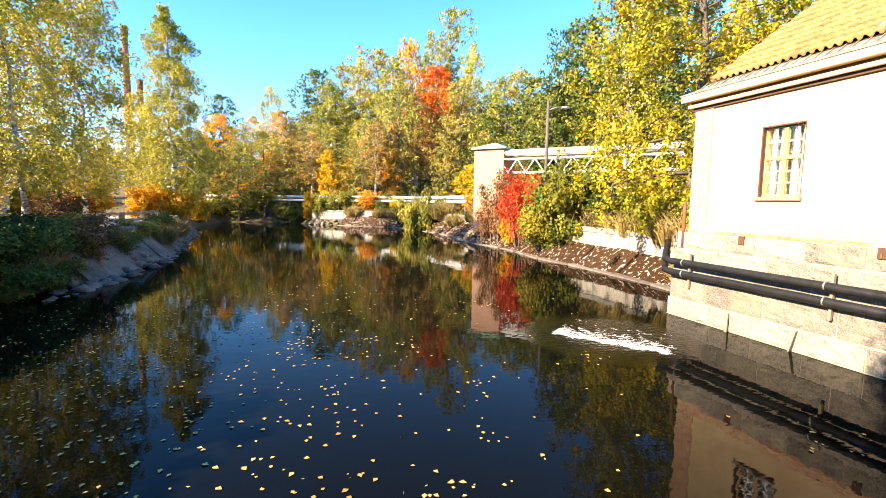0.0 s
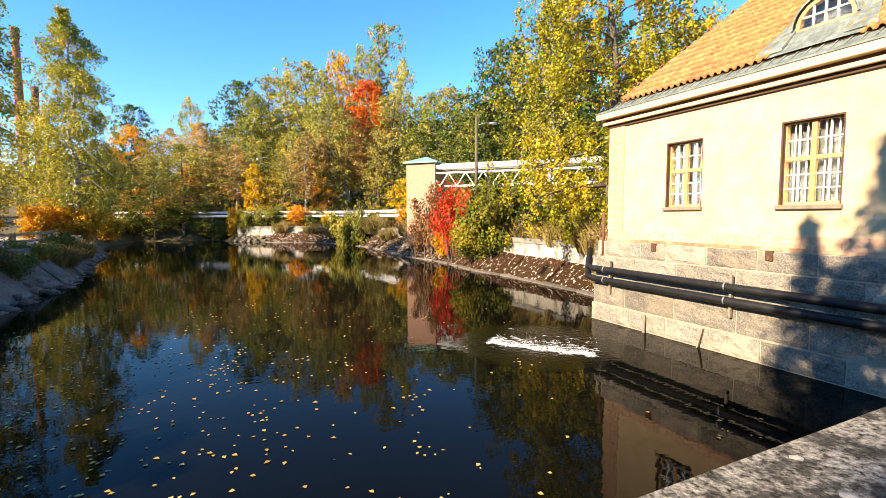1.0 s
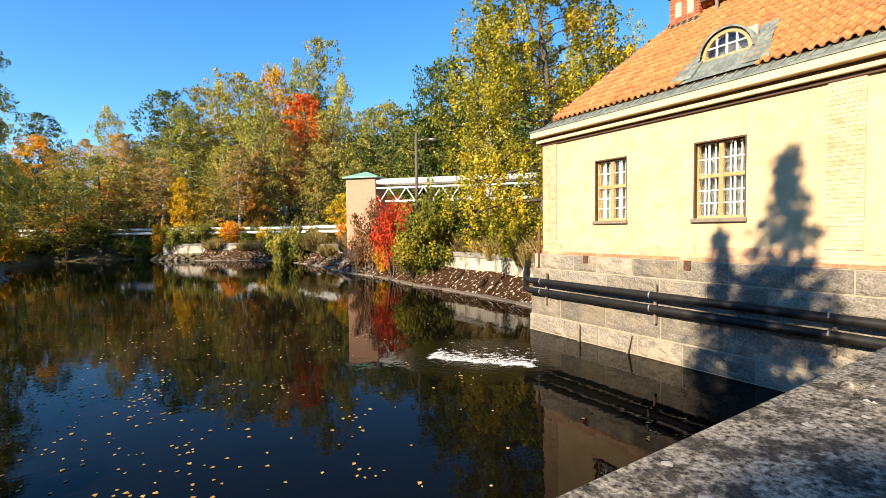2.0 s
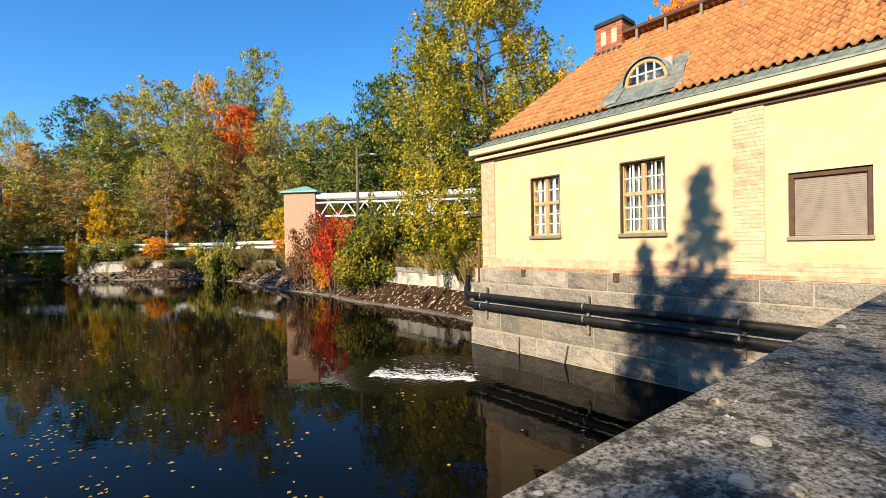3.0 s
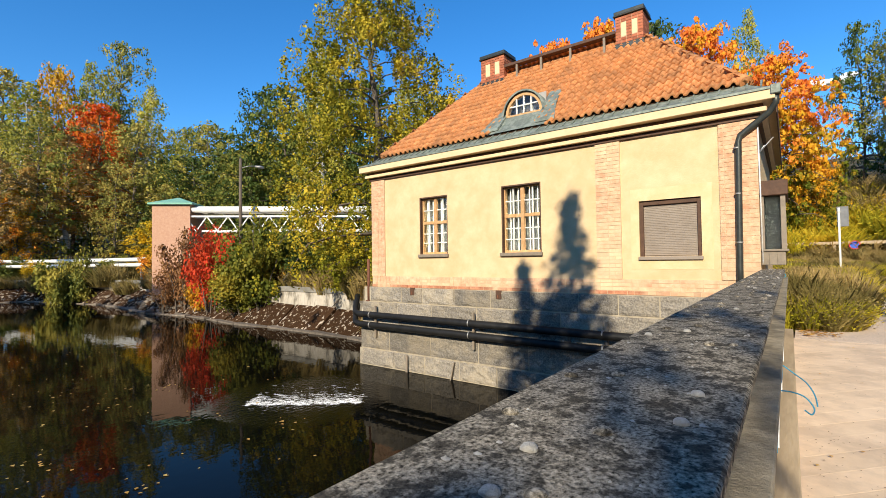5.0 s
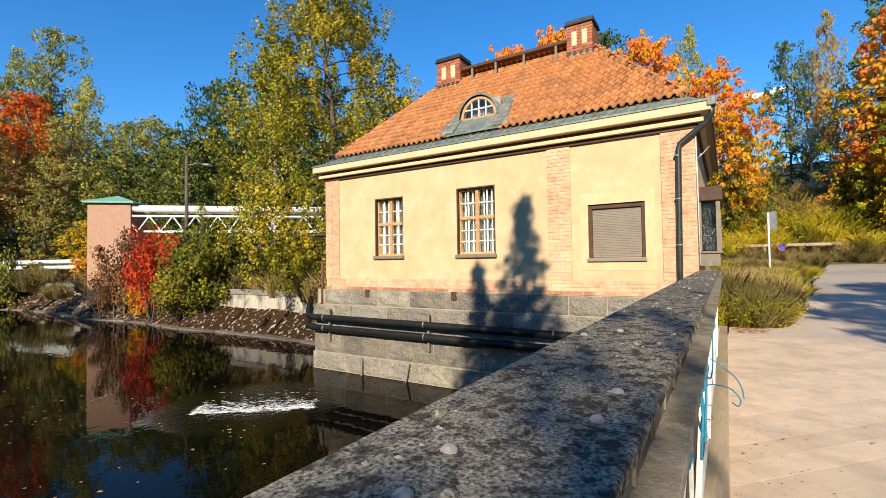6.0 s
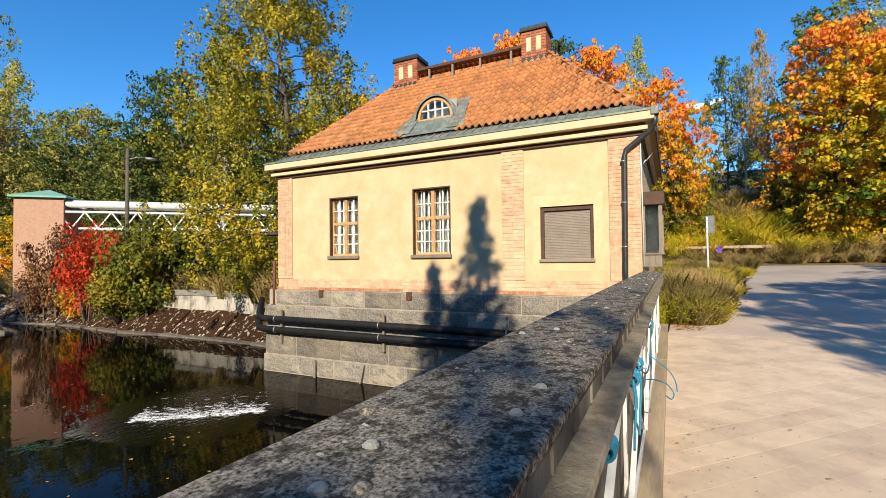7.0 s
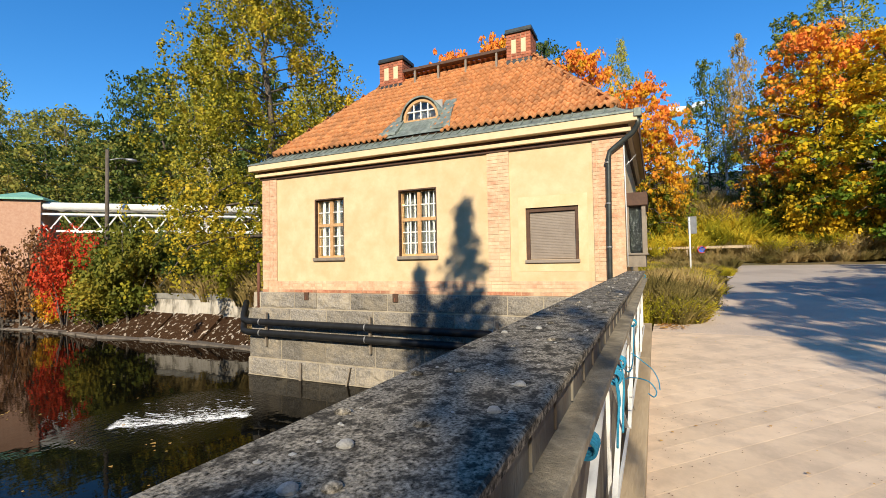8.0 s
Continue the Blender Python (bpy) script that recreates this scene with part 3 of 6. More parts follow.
def window(y0, y1, z0, z1, cols, rows, label):
    """A casement set back in its reveal, with a white grille behind the glass."""
    w = thing("window", label, "window", "windows of the pump house", at=(WX + 0.12, (y0 + y1) / 2, z0))
    x = WX + 0.10
    fr = 0.055
    part("frame", boxes((x, x + 0.07, y0, y0 + fr, z0, z1), (x, x + 0.07, y1 - fr, y1, z0, z1), (x, x + 0.07, y0 + fr, y1 - fr, z1 - fr, z1), (x, x + 0.07, y0 + fr, y1 - fr, z0, z0 + fr), bevel=0.004), M["frame"], w)
    part("lining", boxes((WX + 0.005, x, y1 - 0.03, y1 - 0.001, z0, z1), (WX + 0.005, x, y0 + 0.001, y0 + 0.03, z0, z1), (WX + 0.005, x, y0 + 0.03, y1 - 0.03, z1 - 0.03, z1 - 0.001)), M["brown"], w)
    ym, zm = (y0 + y1) / 2, z0 + (z1 - z0) * 0.55
    part("mullion", boxes((x - 0.012, x + 0.06, ym - 0.045, ym + 0.045, z0 + fr, z1 - fr), bevel=0.004), M["frame"], w)
    part("transom", boxes((x - 0.008, x + 0.06, y0 + fr, ym - 0.046, zm - 0.04, zm + 0.04), (x - 0.008, x + 0.06, ym + 0.046, y1 - fr, zm - 0.04, zm + 0.04), bevel=0.004), M["frame"], w)
    for a, b in ((y0 + fr, ym - 0.045), (ym + 0.045, y1 - fr)):
        for lo, hi, nr in ((z0 + fr, zm - 0.04, 3), (zm + 0.04, z1 - fr, 2)):
            p = part("pane", boxes((x + 0.03, x + 0.035, a, b, lo, hi)), M["glass"], w)
            p.visible_shadow = False
            part("glazing_bar", boxes((x + 0.012, x + 0.05, (a + b) / 2 - 0.013, (a + b) / 2 + 0.013, lo, hi)), M["grille"], w)
            for i in range(1, nr):
                zz = lo + (hi - lo) * i / nr
                part("glazing_bar", boxes((x + 0.012, x + 0.048, a, b, zz - 0.012, zz + 0.012)), M["grille"], w)
            for k in range(1, cols + 1):
                yy = a + (b - a) * (k - 0.5) / cols
                part("grille_bar", boxes((x + 0.075, x + 0.095, yy - 0.010, yy + 0.010, lo - 0.03, hi + 0.03)), M["grille"], w)
    # added panel: its flat grey stands in for reflections in the panes
    part("inner_blind", boxes((x + 0.22, x + 0.225, y0 - 0.02, y1 + 0.02, z0 - 0.02, z1 + 0.02)), M["grey_panel"], w)
    part("sill", boxes((WX - 0.07, WX + 0.10, y0 - 0.03, y1 + 0.03, z0 - 0.085, z0 - 0.002), bevel=0.01), M["sill"], w)
    return w

window(*HOLES[0], 2, 6, "brown wooden casement window with white grille bars behind its panes")
window(*HOLES[1], 2, 6, "wider brown wooden casement window with a white grille behind it")

def shuttered_window(y0, y1, z0, z1):
    w = thing("shuttered_window", "square window closed by a grey-brown roller shutter in a brown frame", "window", at=(WX + 0.1, (y0 + y1) / 2, z0))
    x = WX + 0.04
    part("frame", boxes((x, x + 0.1, y0, y0 + 0.07, z0, z1), (x, x + 0.1, y1 - 0.07, y1, z0, z1), (x, x + 0.1, y0 + 0.07, y1 - 0.07, z1 - 0.09, z1), bevel=0.005), M["brown"], w)
    n = 30
    for i in range(n):
        lo = z0 + 0.02 + (z1 - z0 - 0.11) * i / n
        part("slat", boxes((x + 0.05, x + 0.066, y0 + 0.07, y1 - 0.07, lo, lo + (z1 - z0 - 0.11) / n - 0.004)), M["shutter"], w)
    part("slat_backing", boxes((x + 0.068, x + 0.08, y0 + 0.07, y1 - 0.07, z0, z1 - 0.09)), M["shutter"], w)
    part("sill", boxes((WX - 0.05, x + 0.05, y0 - 0.02, y1 + 0.02, z0 - 0.07, z0 - 0.002), bevel=0.008), M["shutter"], w)

shuttered_window(*HOLES[2])

def bay():
    b = thing("bay_window", "small grey-brown wooden bay window with a sheet-metal hood", "window", at=(11.3, 0.9, 1.27))
    x0, x1, y = 10.62, 12.1, 0.72
    part("skirt", boxes((x0, x1, y + 0.02, Y0 - 0.002, 1.27, 1.5)), M["sill"], b)
    for k in range(3):
        part("skirt_board", boxes((x0 - 0.012, x0 - 0.001, y + 0.03 + k * 0.11, y + 0.135 + k * 0.11, 1.275, 1.49)), M["sill"], b)
    part("sill", boxes((x0 - 0.04, x1, y - 0.03, Y0 - 0.002, 1.502, 1.54), bevel=0.008), M["sill"], b)
    for a, c in ((y, y + 0.07), (Y0 - 0.06, Y0 - 0.004)):
        part("post", boxes((x0, x0 + 0.07, a, c, 1.542, 2.46)), M["sill"], b)
    part("post", boxes((x1 - 0.07, x1, y, y + 0.07, 1.542, 2.46)), M["sill"], b)
    part("pane", boxes((x0 + 0.03, x0 + 0.036, y + 0.07, Y0 - 0.06, 1.542, 2.46)), M["glass"], b)
    part("pane", boxes((x0 + 0.07, x1 - 0.07, y + 0.03, y + 0.036, 1.542, 2.46)), M["glass"], b)
    part("inner_panel", boxes((x0 + 0.3, x1 - 0.1, y + 0.25, y + 0.27, 1.542, 2.46)), M["dark_room"], b)
    part("curtain", boxes((x0 + 0.10, x0 + 0.11, y + 0.07, Y0 - 0.065, 1.545, 2.455)), M["grey_panel"], b, "grey curtain behind the side pane")
    part("hood", boxes((x0 - 0.05, x1 + 0.05, y - 0.04, Y0 - 0.002, 2.462, 2.72), bevel=0.012), M["brown"], b)

bay()

# brick pilasters, foot band and dark header course: bricks on a mortar bed
def brick_panel(name, label, y0, y1, z0, z1, x, material, course=0.078, length=0.25, flush=0.012, parent=None, limit=300):
    root = part(name, boxes((x + 0.004, WX + 0.02 if x < WX else x + 0.03, y0, y1, z0, z1)), M["mortar"], parent, label)
    rows = max(1, round((z1 - z0) / course))
    h = (z1 - z0) / rows
    shared = {}
    for r in range(rows):
        y, k = y0, 0
        first = length / 2 if r % 2 else length
        while y < y1 - 0.02:
            ln = min(first if k == 0 else (length if (k + r) % 2 else length / 2), y1 - y)
            if y1 - y - ln < 0.05:
                ln = y1 - y
            key = round(ln, 3)
            if key not in shared:
                bm = boxes((-flush / 2, flush / 2, 0.004, ln - 0.006, 0.004, h - 0.006))
                me = bpy.data.meshes.new("brick")
                bm.to_mesh(me)
                bm.free()
                me.materials.append(material)
                shared[key] = me
            o = new("brick", shared[key])
            o.location = (x + 0.002 + random.uniform(-0.002, 0.002), y, z0 + r * h)
            o.parent = root
            o.matrix_parent_inverse = root.matrix_basis.inverted()
            y += ln
            k += 1
    return root

for nm, a, b in (("pilaster", 10.0, 10.53), ("pilaster", 3.38, 3.88), ("pilaster", 1.08, 1.66)):
    brick_panel(nm, "washed pink brick pilaster", a, b, 1.0, 3.795, WX - 0.03, M["brick"], parent=house)
brick_panel("foot_band", "worn brick band above the granite base", Y0, Y1, 0.77, 1.0, WX - 0.012, M["brick"], parent=house)
brick_panel("header_course", "dark red brick course", Y0, Y1, 0.69, 0.77, WX - 0.03, M["brick_red"], length=0.26, parent=house)

# granite base
def granite_wall():
    root = thing("granite_base", "rough-hewn granite foundation with pale joints rising from the water", "foundation", kind="structure", at=(WX, 5.8, -1.6))
    part("core", boxes((WX - 0.06, BX + 0.05, Y0 - 0.05, Y1 + 0.30, -2.6, 0.686)), M["joint"], root)
    rng = random.Random(5)
    for z0, z1, x, ye in ((0.27, 0.686, WX - 0.09, Y1 + 0.02), (-0.1, 0.262, WX - 0.12, Y1 + 0.33), (-0.51, -0.108, WX - 0.12, Y1 + 0.34), (-1.09, -0.518, WX - 0.16, Y1 + 0.36), (-1.56, -1.098, WX - 0.20, Y1 + 0.38), (-2.1, -1.568, WX - 0.22, Y1 + 0.4)):
        part("joint_bed", boxes((x + 0.014, WX + 0.02, Y0 - 0.055, ye - 0.004, z0 - 0.006, z1 + 0.001)), M["joint"], root)
        y = ye
        while y > Y0 - 0.05:
            ln = min(rng.uniform(0.75, 1.5), y - Y0 + 0.06)
            if y - ln - Y0 < 0.35:
                ln = y - Y0 + 0.06
            bm = bmesh.new()
            box(bm, x, WX + 0.03, y - ln + 0.013, y - 0.013, z0 + 0.013, z1 - 0.012)
            fr = [f for f in bm.faces if f.normal.x < -0.9]
            bmesh.ops.subdivide_edges(bm, edges=list({e for f in fr for e in f.edges}), cuts=6, use_grid_fill=True)
            off = rng.uniform(0, 50)
            for v in bm.verts:
                if abs(v.co.x - x) < 1e-4:
                    rim = min(v.co.y - (y - ln + 0.013), y - 0.013 - v.co.y, v.co.z - z0 - 0.013, z1 - 0.012 - v.co.z)
                    lump = noise.noise((v.co.y * 3.1 + off, v.co.z * 3.6, off)) * 0.03 + noise.noise((v.co.y * 9.0 + off, v.co.z * 10.0, off)) * 0.016
                    v.co.x -= (0.012 + lump + rng.uniform(-0.004, 0.004)) if rim > 0.02 else rng.uniform(-0.004, 0.004)
            for f in bm.faces:
                f.smooth = False
            part("granite_block", bm, M["granite"], root)
            y -= ln
    return root

granite_wall()

# ---- roof ----
def roof():
    o = 0.29
    ex0, ex1, ey0, ey1 = WX - o, BX + o, Y0 - o, Y1 + o
    tx0, tx1, ty0, ty1 = WX + 0.18, BX - 0.18, 1.22, 10.28
    rx, ry0, ry1 = 13.75, 3.6, 8.45
    ze, zt, zr = 4.20, 4.50, 7.25
    bm = bmesh.new()
    ring = []
    for (x0, x1, y0, y1, z) in ((ex0, ex1, ey0, ey1, 4.192), (ex0, ex1, ey0, ey1, ze + 0.03), (WX - 0.02, BX + 0.02, 1.0, 10.6, ze + 0.13), (tx0 + 0.12, tx1 - 0.12, ty0 + 0.1, ty1 - 0.1, zt + 0.05)):
        ring.append([bm.verts.new(p) for p in ((x0, y0, z), (x1, y0, z), (x1, y1, z), (x0, y1, z))])
    for a, b in zip(ring, ring[1:]):
        for i in range(4):
            bm.faces.new((a[i], a[(i + 1) % 4], b[(i + 1) % 4], b[i]))
    bm.faces.new(ring[0][::-1])
    part("eaves_flashing", bm, M["copper"], house, "grey-green sheet-metal eaves strip")
    bm = bmesh.new()
    c = [bm.verts.new(p) for p in ((tx0, ty0, zt - 0.02), (tx1, ty0, zt - 0.02), (tx1, ty1, zt - 0.02), (tx0, ty1, zt - 0.02), (rx, ry0, zr - 0.03), (rx, ry1, zr - 0.03))]
    for f in ((0, 4, 5, 3), (0, 1, 4), (1, 2, 5, 4), (2, 3, 5)):
        bm.faces.new([c[i] for i in f])
    bm.faces.new((c[3], c[2], c[1], c[0]))
    part("roof_deck", bm, M["brown"], house)

    # seams of the eaves strip
    for i in range(46):
        y = 1.0 + i * 0.21
        bm = bmesh.new()
        beam(bm, (WX - 0.02, y, ze + 0.14), (tx0 + 0.05, y, zt + 0.02), 0.03, 0.02)
        part("flashing_seam", bm, M["copper"], house)
    # pantiles: an S in section, lapped course over course
    W, L = 0.168, 0.325
    prof = [(0.0, 0.0), (0.25, -0.012), (0.45, 0.004), (0.62, 0.046), (0.8, 0.06), (0.95, 0.036), (1.08, 0.0)]
    verts, faces = [], []
    for j, (s, dz) in enumerate(((0, 0.045), (L, 0.0))):
        for u, h in prof:
            verts.append((u * W, s, h + dz))
    for u, h in prof:
        verts.append((u * W, 0.01, h - 0.004))
    n = len(prof)
    for i in range(n - 1):
        faces.append((i, i + 1, n + i + 1, n + i))
        faces.append((2 * n + i, 2 * n + i + 1, i + 1, i))
    tile = raw("roof_tile", verts, faces, M["tile"], True)
    planes = {"front": ((tx0, ty1, zt), (tx0, ty0, zt), (rx, ry1, zr), (rx, ry0, zr)), "right": ((tx0, ty0, zt), (tx1, ty0, zt), (rx, ry0, zr), (rx, ry0, zr)), "left": ((tx1, ty1, zt), (tx0, ty1, zt), (rx, ry1, zr), (rx, ry1, zr)), "back": ((tx1, ty0, zt), (tx1, ty1, zt), (rx, ry0, zr), (rx, ry1, zr))}
    kept = 0
    rng = random.Random(3)
    jv, jf = [], []
    tv = np.array(verts)
    for key, (a, b, c2, d2) in planes.items():
        a, b, c2, d2 = Vector(a), Vector(b), Vector(c2), Vector(d2)
        ux = (b - a).normalized()
        up = c2 - a
        up = (up - ux * up.dot(ux))
        run = up.length
        up.normalize()
        nz = ux.cross(up)
        wl = (b - a).length
        la, lb = (c2 - a).dot(ux), (b - d2).dot(ux)
        rows = int(run / 0.27) + 1
        for r in range(rows):
            s = r * 0.27 - 0.03
            lo, hi = la * max(s + 0.1, 0) / run, wl - lb * max(s + 0.1, 0) / run
            k = math.floor(lo / W)
            while k * W < hi:
                u = k * W
                k += 1
                if u < lo - 0.12 or u > hi - 0.08:
                    continue
                p = a + ux * (u + rng.uniform(-0.006, 0.006)) + up * s + nz * 0.02
                if key == "front" and 5.12 < p.y - W / 2 < 6.6 and r < 6 and (5.33 < p.y - W / 2 or r < 1) and p.y < 6.75 - 0.1 * r:
                    continue
                R = Matrix((ux, up, nz)).transposed().to_4x4()
                m = Matrix.Translation(p) @ R @ Matrix.Rotation(rng.uniform(-0.012, 0.012), 4, "Z") @ Matrix.Rotation(-0.04, 4, "X")
                if key == "front" and r < 9 and kept < 300:
                    t = new("roof_tile", tile)
                    t.parent = house
                    t.matrix_parent_inverse = house.matrix_basis.inverted()
                    t.matrix_basis = m
                    kept += 1
                else:
                    A = np.array(m)
                    base = len(jv) * len(tv)
                    jv.append(tv @ A[:3, :3].T + A[:3, 3])
                    jf.append(np.array(faces) + base)
    rest = new("roof_tiling", raw("roof_tiling", np.concatenate(jv), np.concatenate(jf), mat_tile_rest, True))
    rest.parent = house
    rest.matrix_parent_inverse = house.matrix_basis.inverted()
    tagged(rest, "weathered orange clay pantiles", kind="stuff")
    # hip and ridge tiles
    def ridge_row(a, b, w=0.13):
        a, b = Vector(a), Vector(b)
        n = max(1, int((b - a).length / 0.36))
        for i in range(n):
            p, q = a + (b - a) * (i / n), a + (b - a) * ((i + 1.12) / n)
            bm = bmesh.new()
            tube(bm, [p, q], [w, w * 0.82], 10)
            part("ridge_tile", bm, M["tile"], house)
    for cx, cy, ry in ((tx0, ty0, ry0), (tx1, ty0, ry0), (tx0, ty1, ry1), (tx1, ty1, ry1)):
        ridge_row((cx, cy, zt + 0.02), (rx, ry, zr + 0.0), 0.11)
    ridge_row((rx, ry0, zr), (rx, ry1, zr))

    # roof walk along the ridge
    bm = boxes((13.40, 13.62, 4.25, 7.62, 7.42, 7.50))
    part("roof_walk", bm, M["brown"], house, "dark board walk along the ridge")
    for y in (4.55, 5.5, 6.4, 7.2):
        part("walk_bracket", boxes((13.42, 13.47, y - 0.03, y + 0.03, 7.0, 7.419)), M["sill"], house)

def chimney(y0, y1, label):
    c = thing("roof_chimney", label, "chimney", "chimneys on the ridge", at=(13.8, (y0 + y1) / 2, 7.0))
    x0, x1 = 13.45, 14.15
    part("core", boxes((x0 + 0.012, x1 - 0.012, y0 + 0.012, y1 - 0.012, 6.6, 7.86)), M["mortar"], c)
    rng = random.Random(int(y0 * 10))
    shared = {}
    def br(x, y, z, dx, dy):
        key = (round(dx, 3), round(dy, 3))
        if key not in shared:
            bm = boxes((0, dx, 0, dy, 0, 0.068))
            me = bpy.data.meshes.new("brick")
            bm.to_mesh(me)
            bm.free()
            me.materials.append(M["brick_chimney"])
            shared[key] = me
        o = new("brick", shared[key])
        o.location = (x + rng.uniform(-0.002, 0.002), y, z)
        o.parent = c
        o.matrix_parent_inverse = c.matrix_basis.inverted()
    for r in range(10):
        z = 7.06 + r * 0.08
        n = 5
        for i in range(n):
            w = (y1 - y0) / n
            if not (3 <= r <= 7 and i in (1, 3)):
                br(x0, y0 + i * w + 0.004, z, 0.05, w - 0.008)
            wx = (x1 - x0 - 0.11) / n
            br(x0 + 0.055 + i * wx + 0.004, y0, z, wx - 0.008, 0.05)
    for i in (1, 3):
        w = (y1 - y0) / 5
        part("plaster_niche", boxes((x0 + 0.006, x0 + 0.03, y0 + i * w + 0.012, y0 + i * w + w - 0.012, 7.31, 7.69)), M["cream"], c)
    part("cap", boxes((x0 - 0.05, x1 + 0.05, y0 - 0.05, y1 + 0.05, 7.865, 7.9), (x0 - 0.03, x1 + 0.03, y0 - 0.03, y1 + 0.03, 7.902, 8.0), bevel=0.01), M["gutter"], c, "dark sheet-metal cap")
    part("foot_flashing", boxes((x0 - 0.03, x1 + 0.03, y0 - 0.03, y1 + 0.03, 6.7, 7.12), bevel=0.01), M["gutter"], c)

mat_tile_rest = mat("clay_tile_joined", (0.44, 0.165, 0.058), (0.57, 0.26, 0.105), 9.0, 0.85, bump=0.08, c3=(0.24, 0.125, 0.065), scale3=1.8, vary=0.17, amount3=0.5, island=True, spec=0.15)
roof()
chimney(7.65, 8.5, "red brick roof chimney with two pale niches and a metal cap")
chimney(3.55, 4.25, "red brick roof chimney with pale niches beside the hip")

def dormer():
    d = thing("roof_dormer", "half-round dormer window under a curved green-grey metal hood", "dormer", at=(11.2, 5.85, 4.9))
    yc, zc, x, r = 5.85, 5.06, 11.16, 0.50
    def arch(rad, sx=1.0, n=14):
        return [(yc + rad * sx * math.cos(math.pi * i / n), zc + rad * 1.02 * math.sin(math.pi * i / n)) for i in range(n + 1)]
    bm = bmesh.new()
    a, b = arch(r), arch(r - 0.07)
    for (ya, za), (yb, zb), (yc2, zc2), (yd, zd) in zip(a, a[1:], b, b[1:]):
        q = [bm.verts.new((xx, yy, zz)) for xx in (x, x + 0.08) for yy, zz in ((ya, za), (yb, zb), (yd, zd), (yc2, zc2))]
        for f in ((0, 1, 2, 3), (7, 6, 5, 4), (0, 4, 5, 1), (1, 5, 6, 2), (2, 6, 7, 3), (3, 7, 4, 0)):
            bm.faces.new([q[i] for i in f])
    box(bm, x, x + 0.08, yc - r, yc + r, zc - 0.06, zc)
    part("frame", bm, M["frame"], d)
    bm = bmesh.new()
    bm.faces.new([bm.verts.new((x + 0.04, yy, zz)) for yy, zz in arch(r - 0.07)])
    p = part("pane", bm, M["glass"], d)
    part("backing", boxes((x + 0.25, x + 0.26, yc - r, yc + r, zc, zc + r)), M["dark_room"], d)
    for k in (-0.2, 0.0, 0.2):
        h = math.sqrt(max(0.0, (r - 0.06) ** 2 - k * k))
        part("glazing_bar", boxes((x + 0.01, x + 0.05, yc + k - 0.014, yc + k + 0.014, zc, zc + h)), M["grille"], d)
    part("glazing_bar", boxes((x + 0.01, x + 0.048, yc - 0.39, yc + 0.39, zc + 0.19, zc + 0.218)), M["grille"], d)
    # hood: flares into the roof behind and to both sides
    bm = bmesh.new()
    rows = []
    for xx, rad, drop, sx in ((x - 0.06, r + 0.06, 0.0, 1.0), (x - 0.06, r + 0.02, 0.0, 1.0)):
        rows.append([bm.verts.new((xx, yy, zz)) for yy, zz in arch(rad)])
    back = [bm.verts.new((x + 1.0 - 0.42 * abs(math.cos(math.pi * i / 14)), yy, zz - 0.02)) for i, (yy, zz) in enumerate(arch(r + 0.06))]
    for i in range(14):
        bm.faces.new((rows[0][i], rows[0][i + 1], back[i + 1], back[i])).smooth = True
        bm.faces.new((rows[1][i], rows[1][i + 1], rows[0][i + 1], rows[0][i]))
    part("hood", bm, M["copper"], d)
    bm = bmesh.new()
    pr = [(10.66, 4.515), (10.9, 4.72), (11.15, 5.0)]
    rows = []
    for (xx, zz), w0, w1 in zip(pr, (0.92, 0.72, 0.58), (1.0, 0.8, 0.6)):
        rows.append([bm.verts.new((xx, yc - w1, zz)), bm.verts.new((xx - 0.01, yc - 0.5, zz + 0.012)), bm.verts.new((xx - 0.01, yc + 0.5, zz + 0.012)), bm.verts.new((xx, yc + w0, zz))])
    for p0, p1 in zip(rows, rows[1:]):
        for i in range(3):
            bm.faces.new((p0[i], p0[i + 1], p1[i + 1], p1[i]))
    part("apron", bm, M["copper"], d)
    plane = lambda xx, dz: 4.5 + (xx - 10.68) * 0.896 + dz
    for sgn in (-1, 1):
        bm = bmesh.new()
        a = [(10.74, 0.5, 0.13), (10.74, 0.98, 0.13), (11.3, 0.80, 0.14), (11.85, 0.72, 0.14), (11.85, 0.40, 0.14), (11.2, 0.48, 0.14)]
        lo = [bm.verts.new((xx, yc + sgn * w, plane(xx, dz - 0.06))) for xx, w, dz in a]
        hi = [bm.verts.new((xx, yc + sgn * w, plane(xx, dz))) for xx, w, dz in a]
        bm.faces.new(hi)
        bm.faces.new(lo[::-1])
        for k in range(len(a)):
            bm.faces.new((lo[k], lo[(k + 1) % len(a)], hi[(k + 1) % len(a)], hi[k]))
        bmesh.ops.recalc_face_normals(bm, faces=bm.faces)
        part("cheek", bm, M["copper"], d)

dormer()

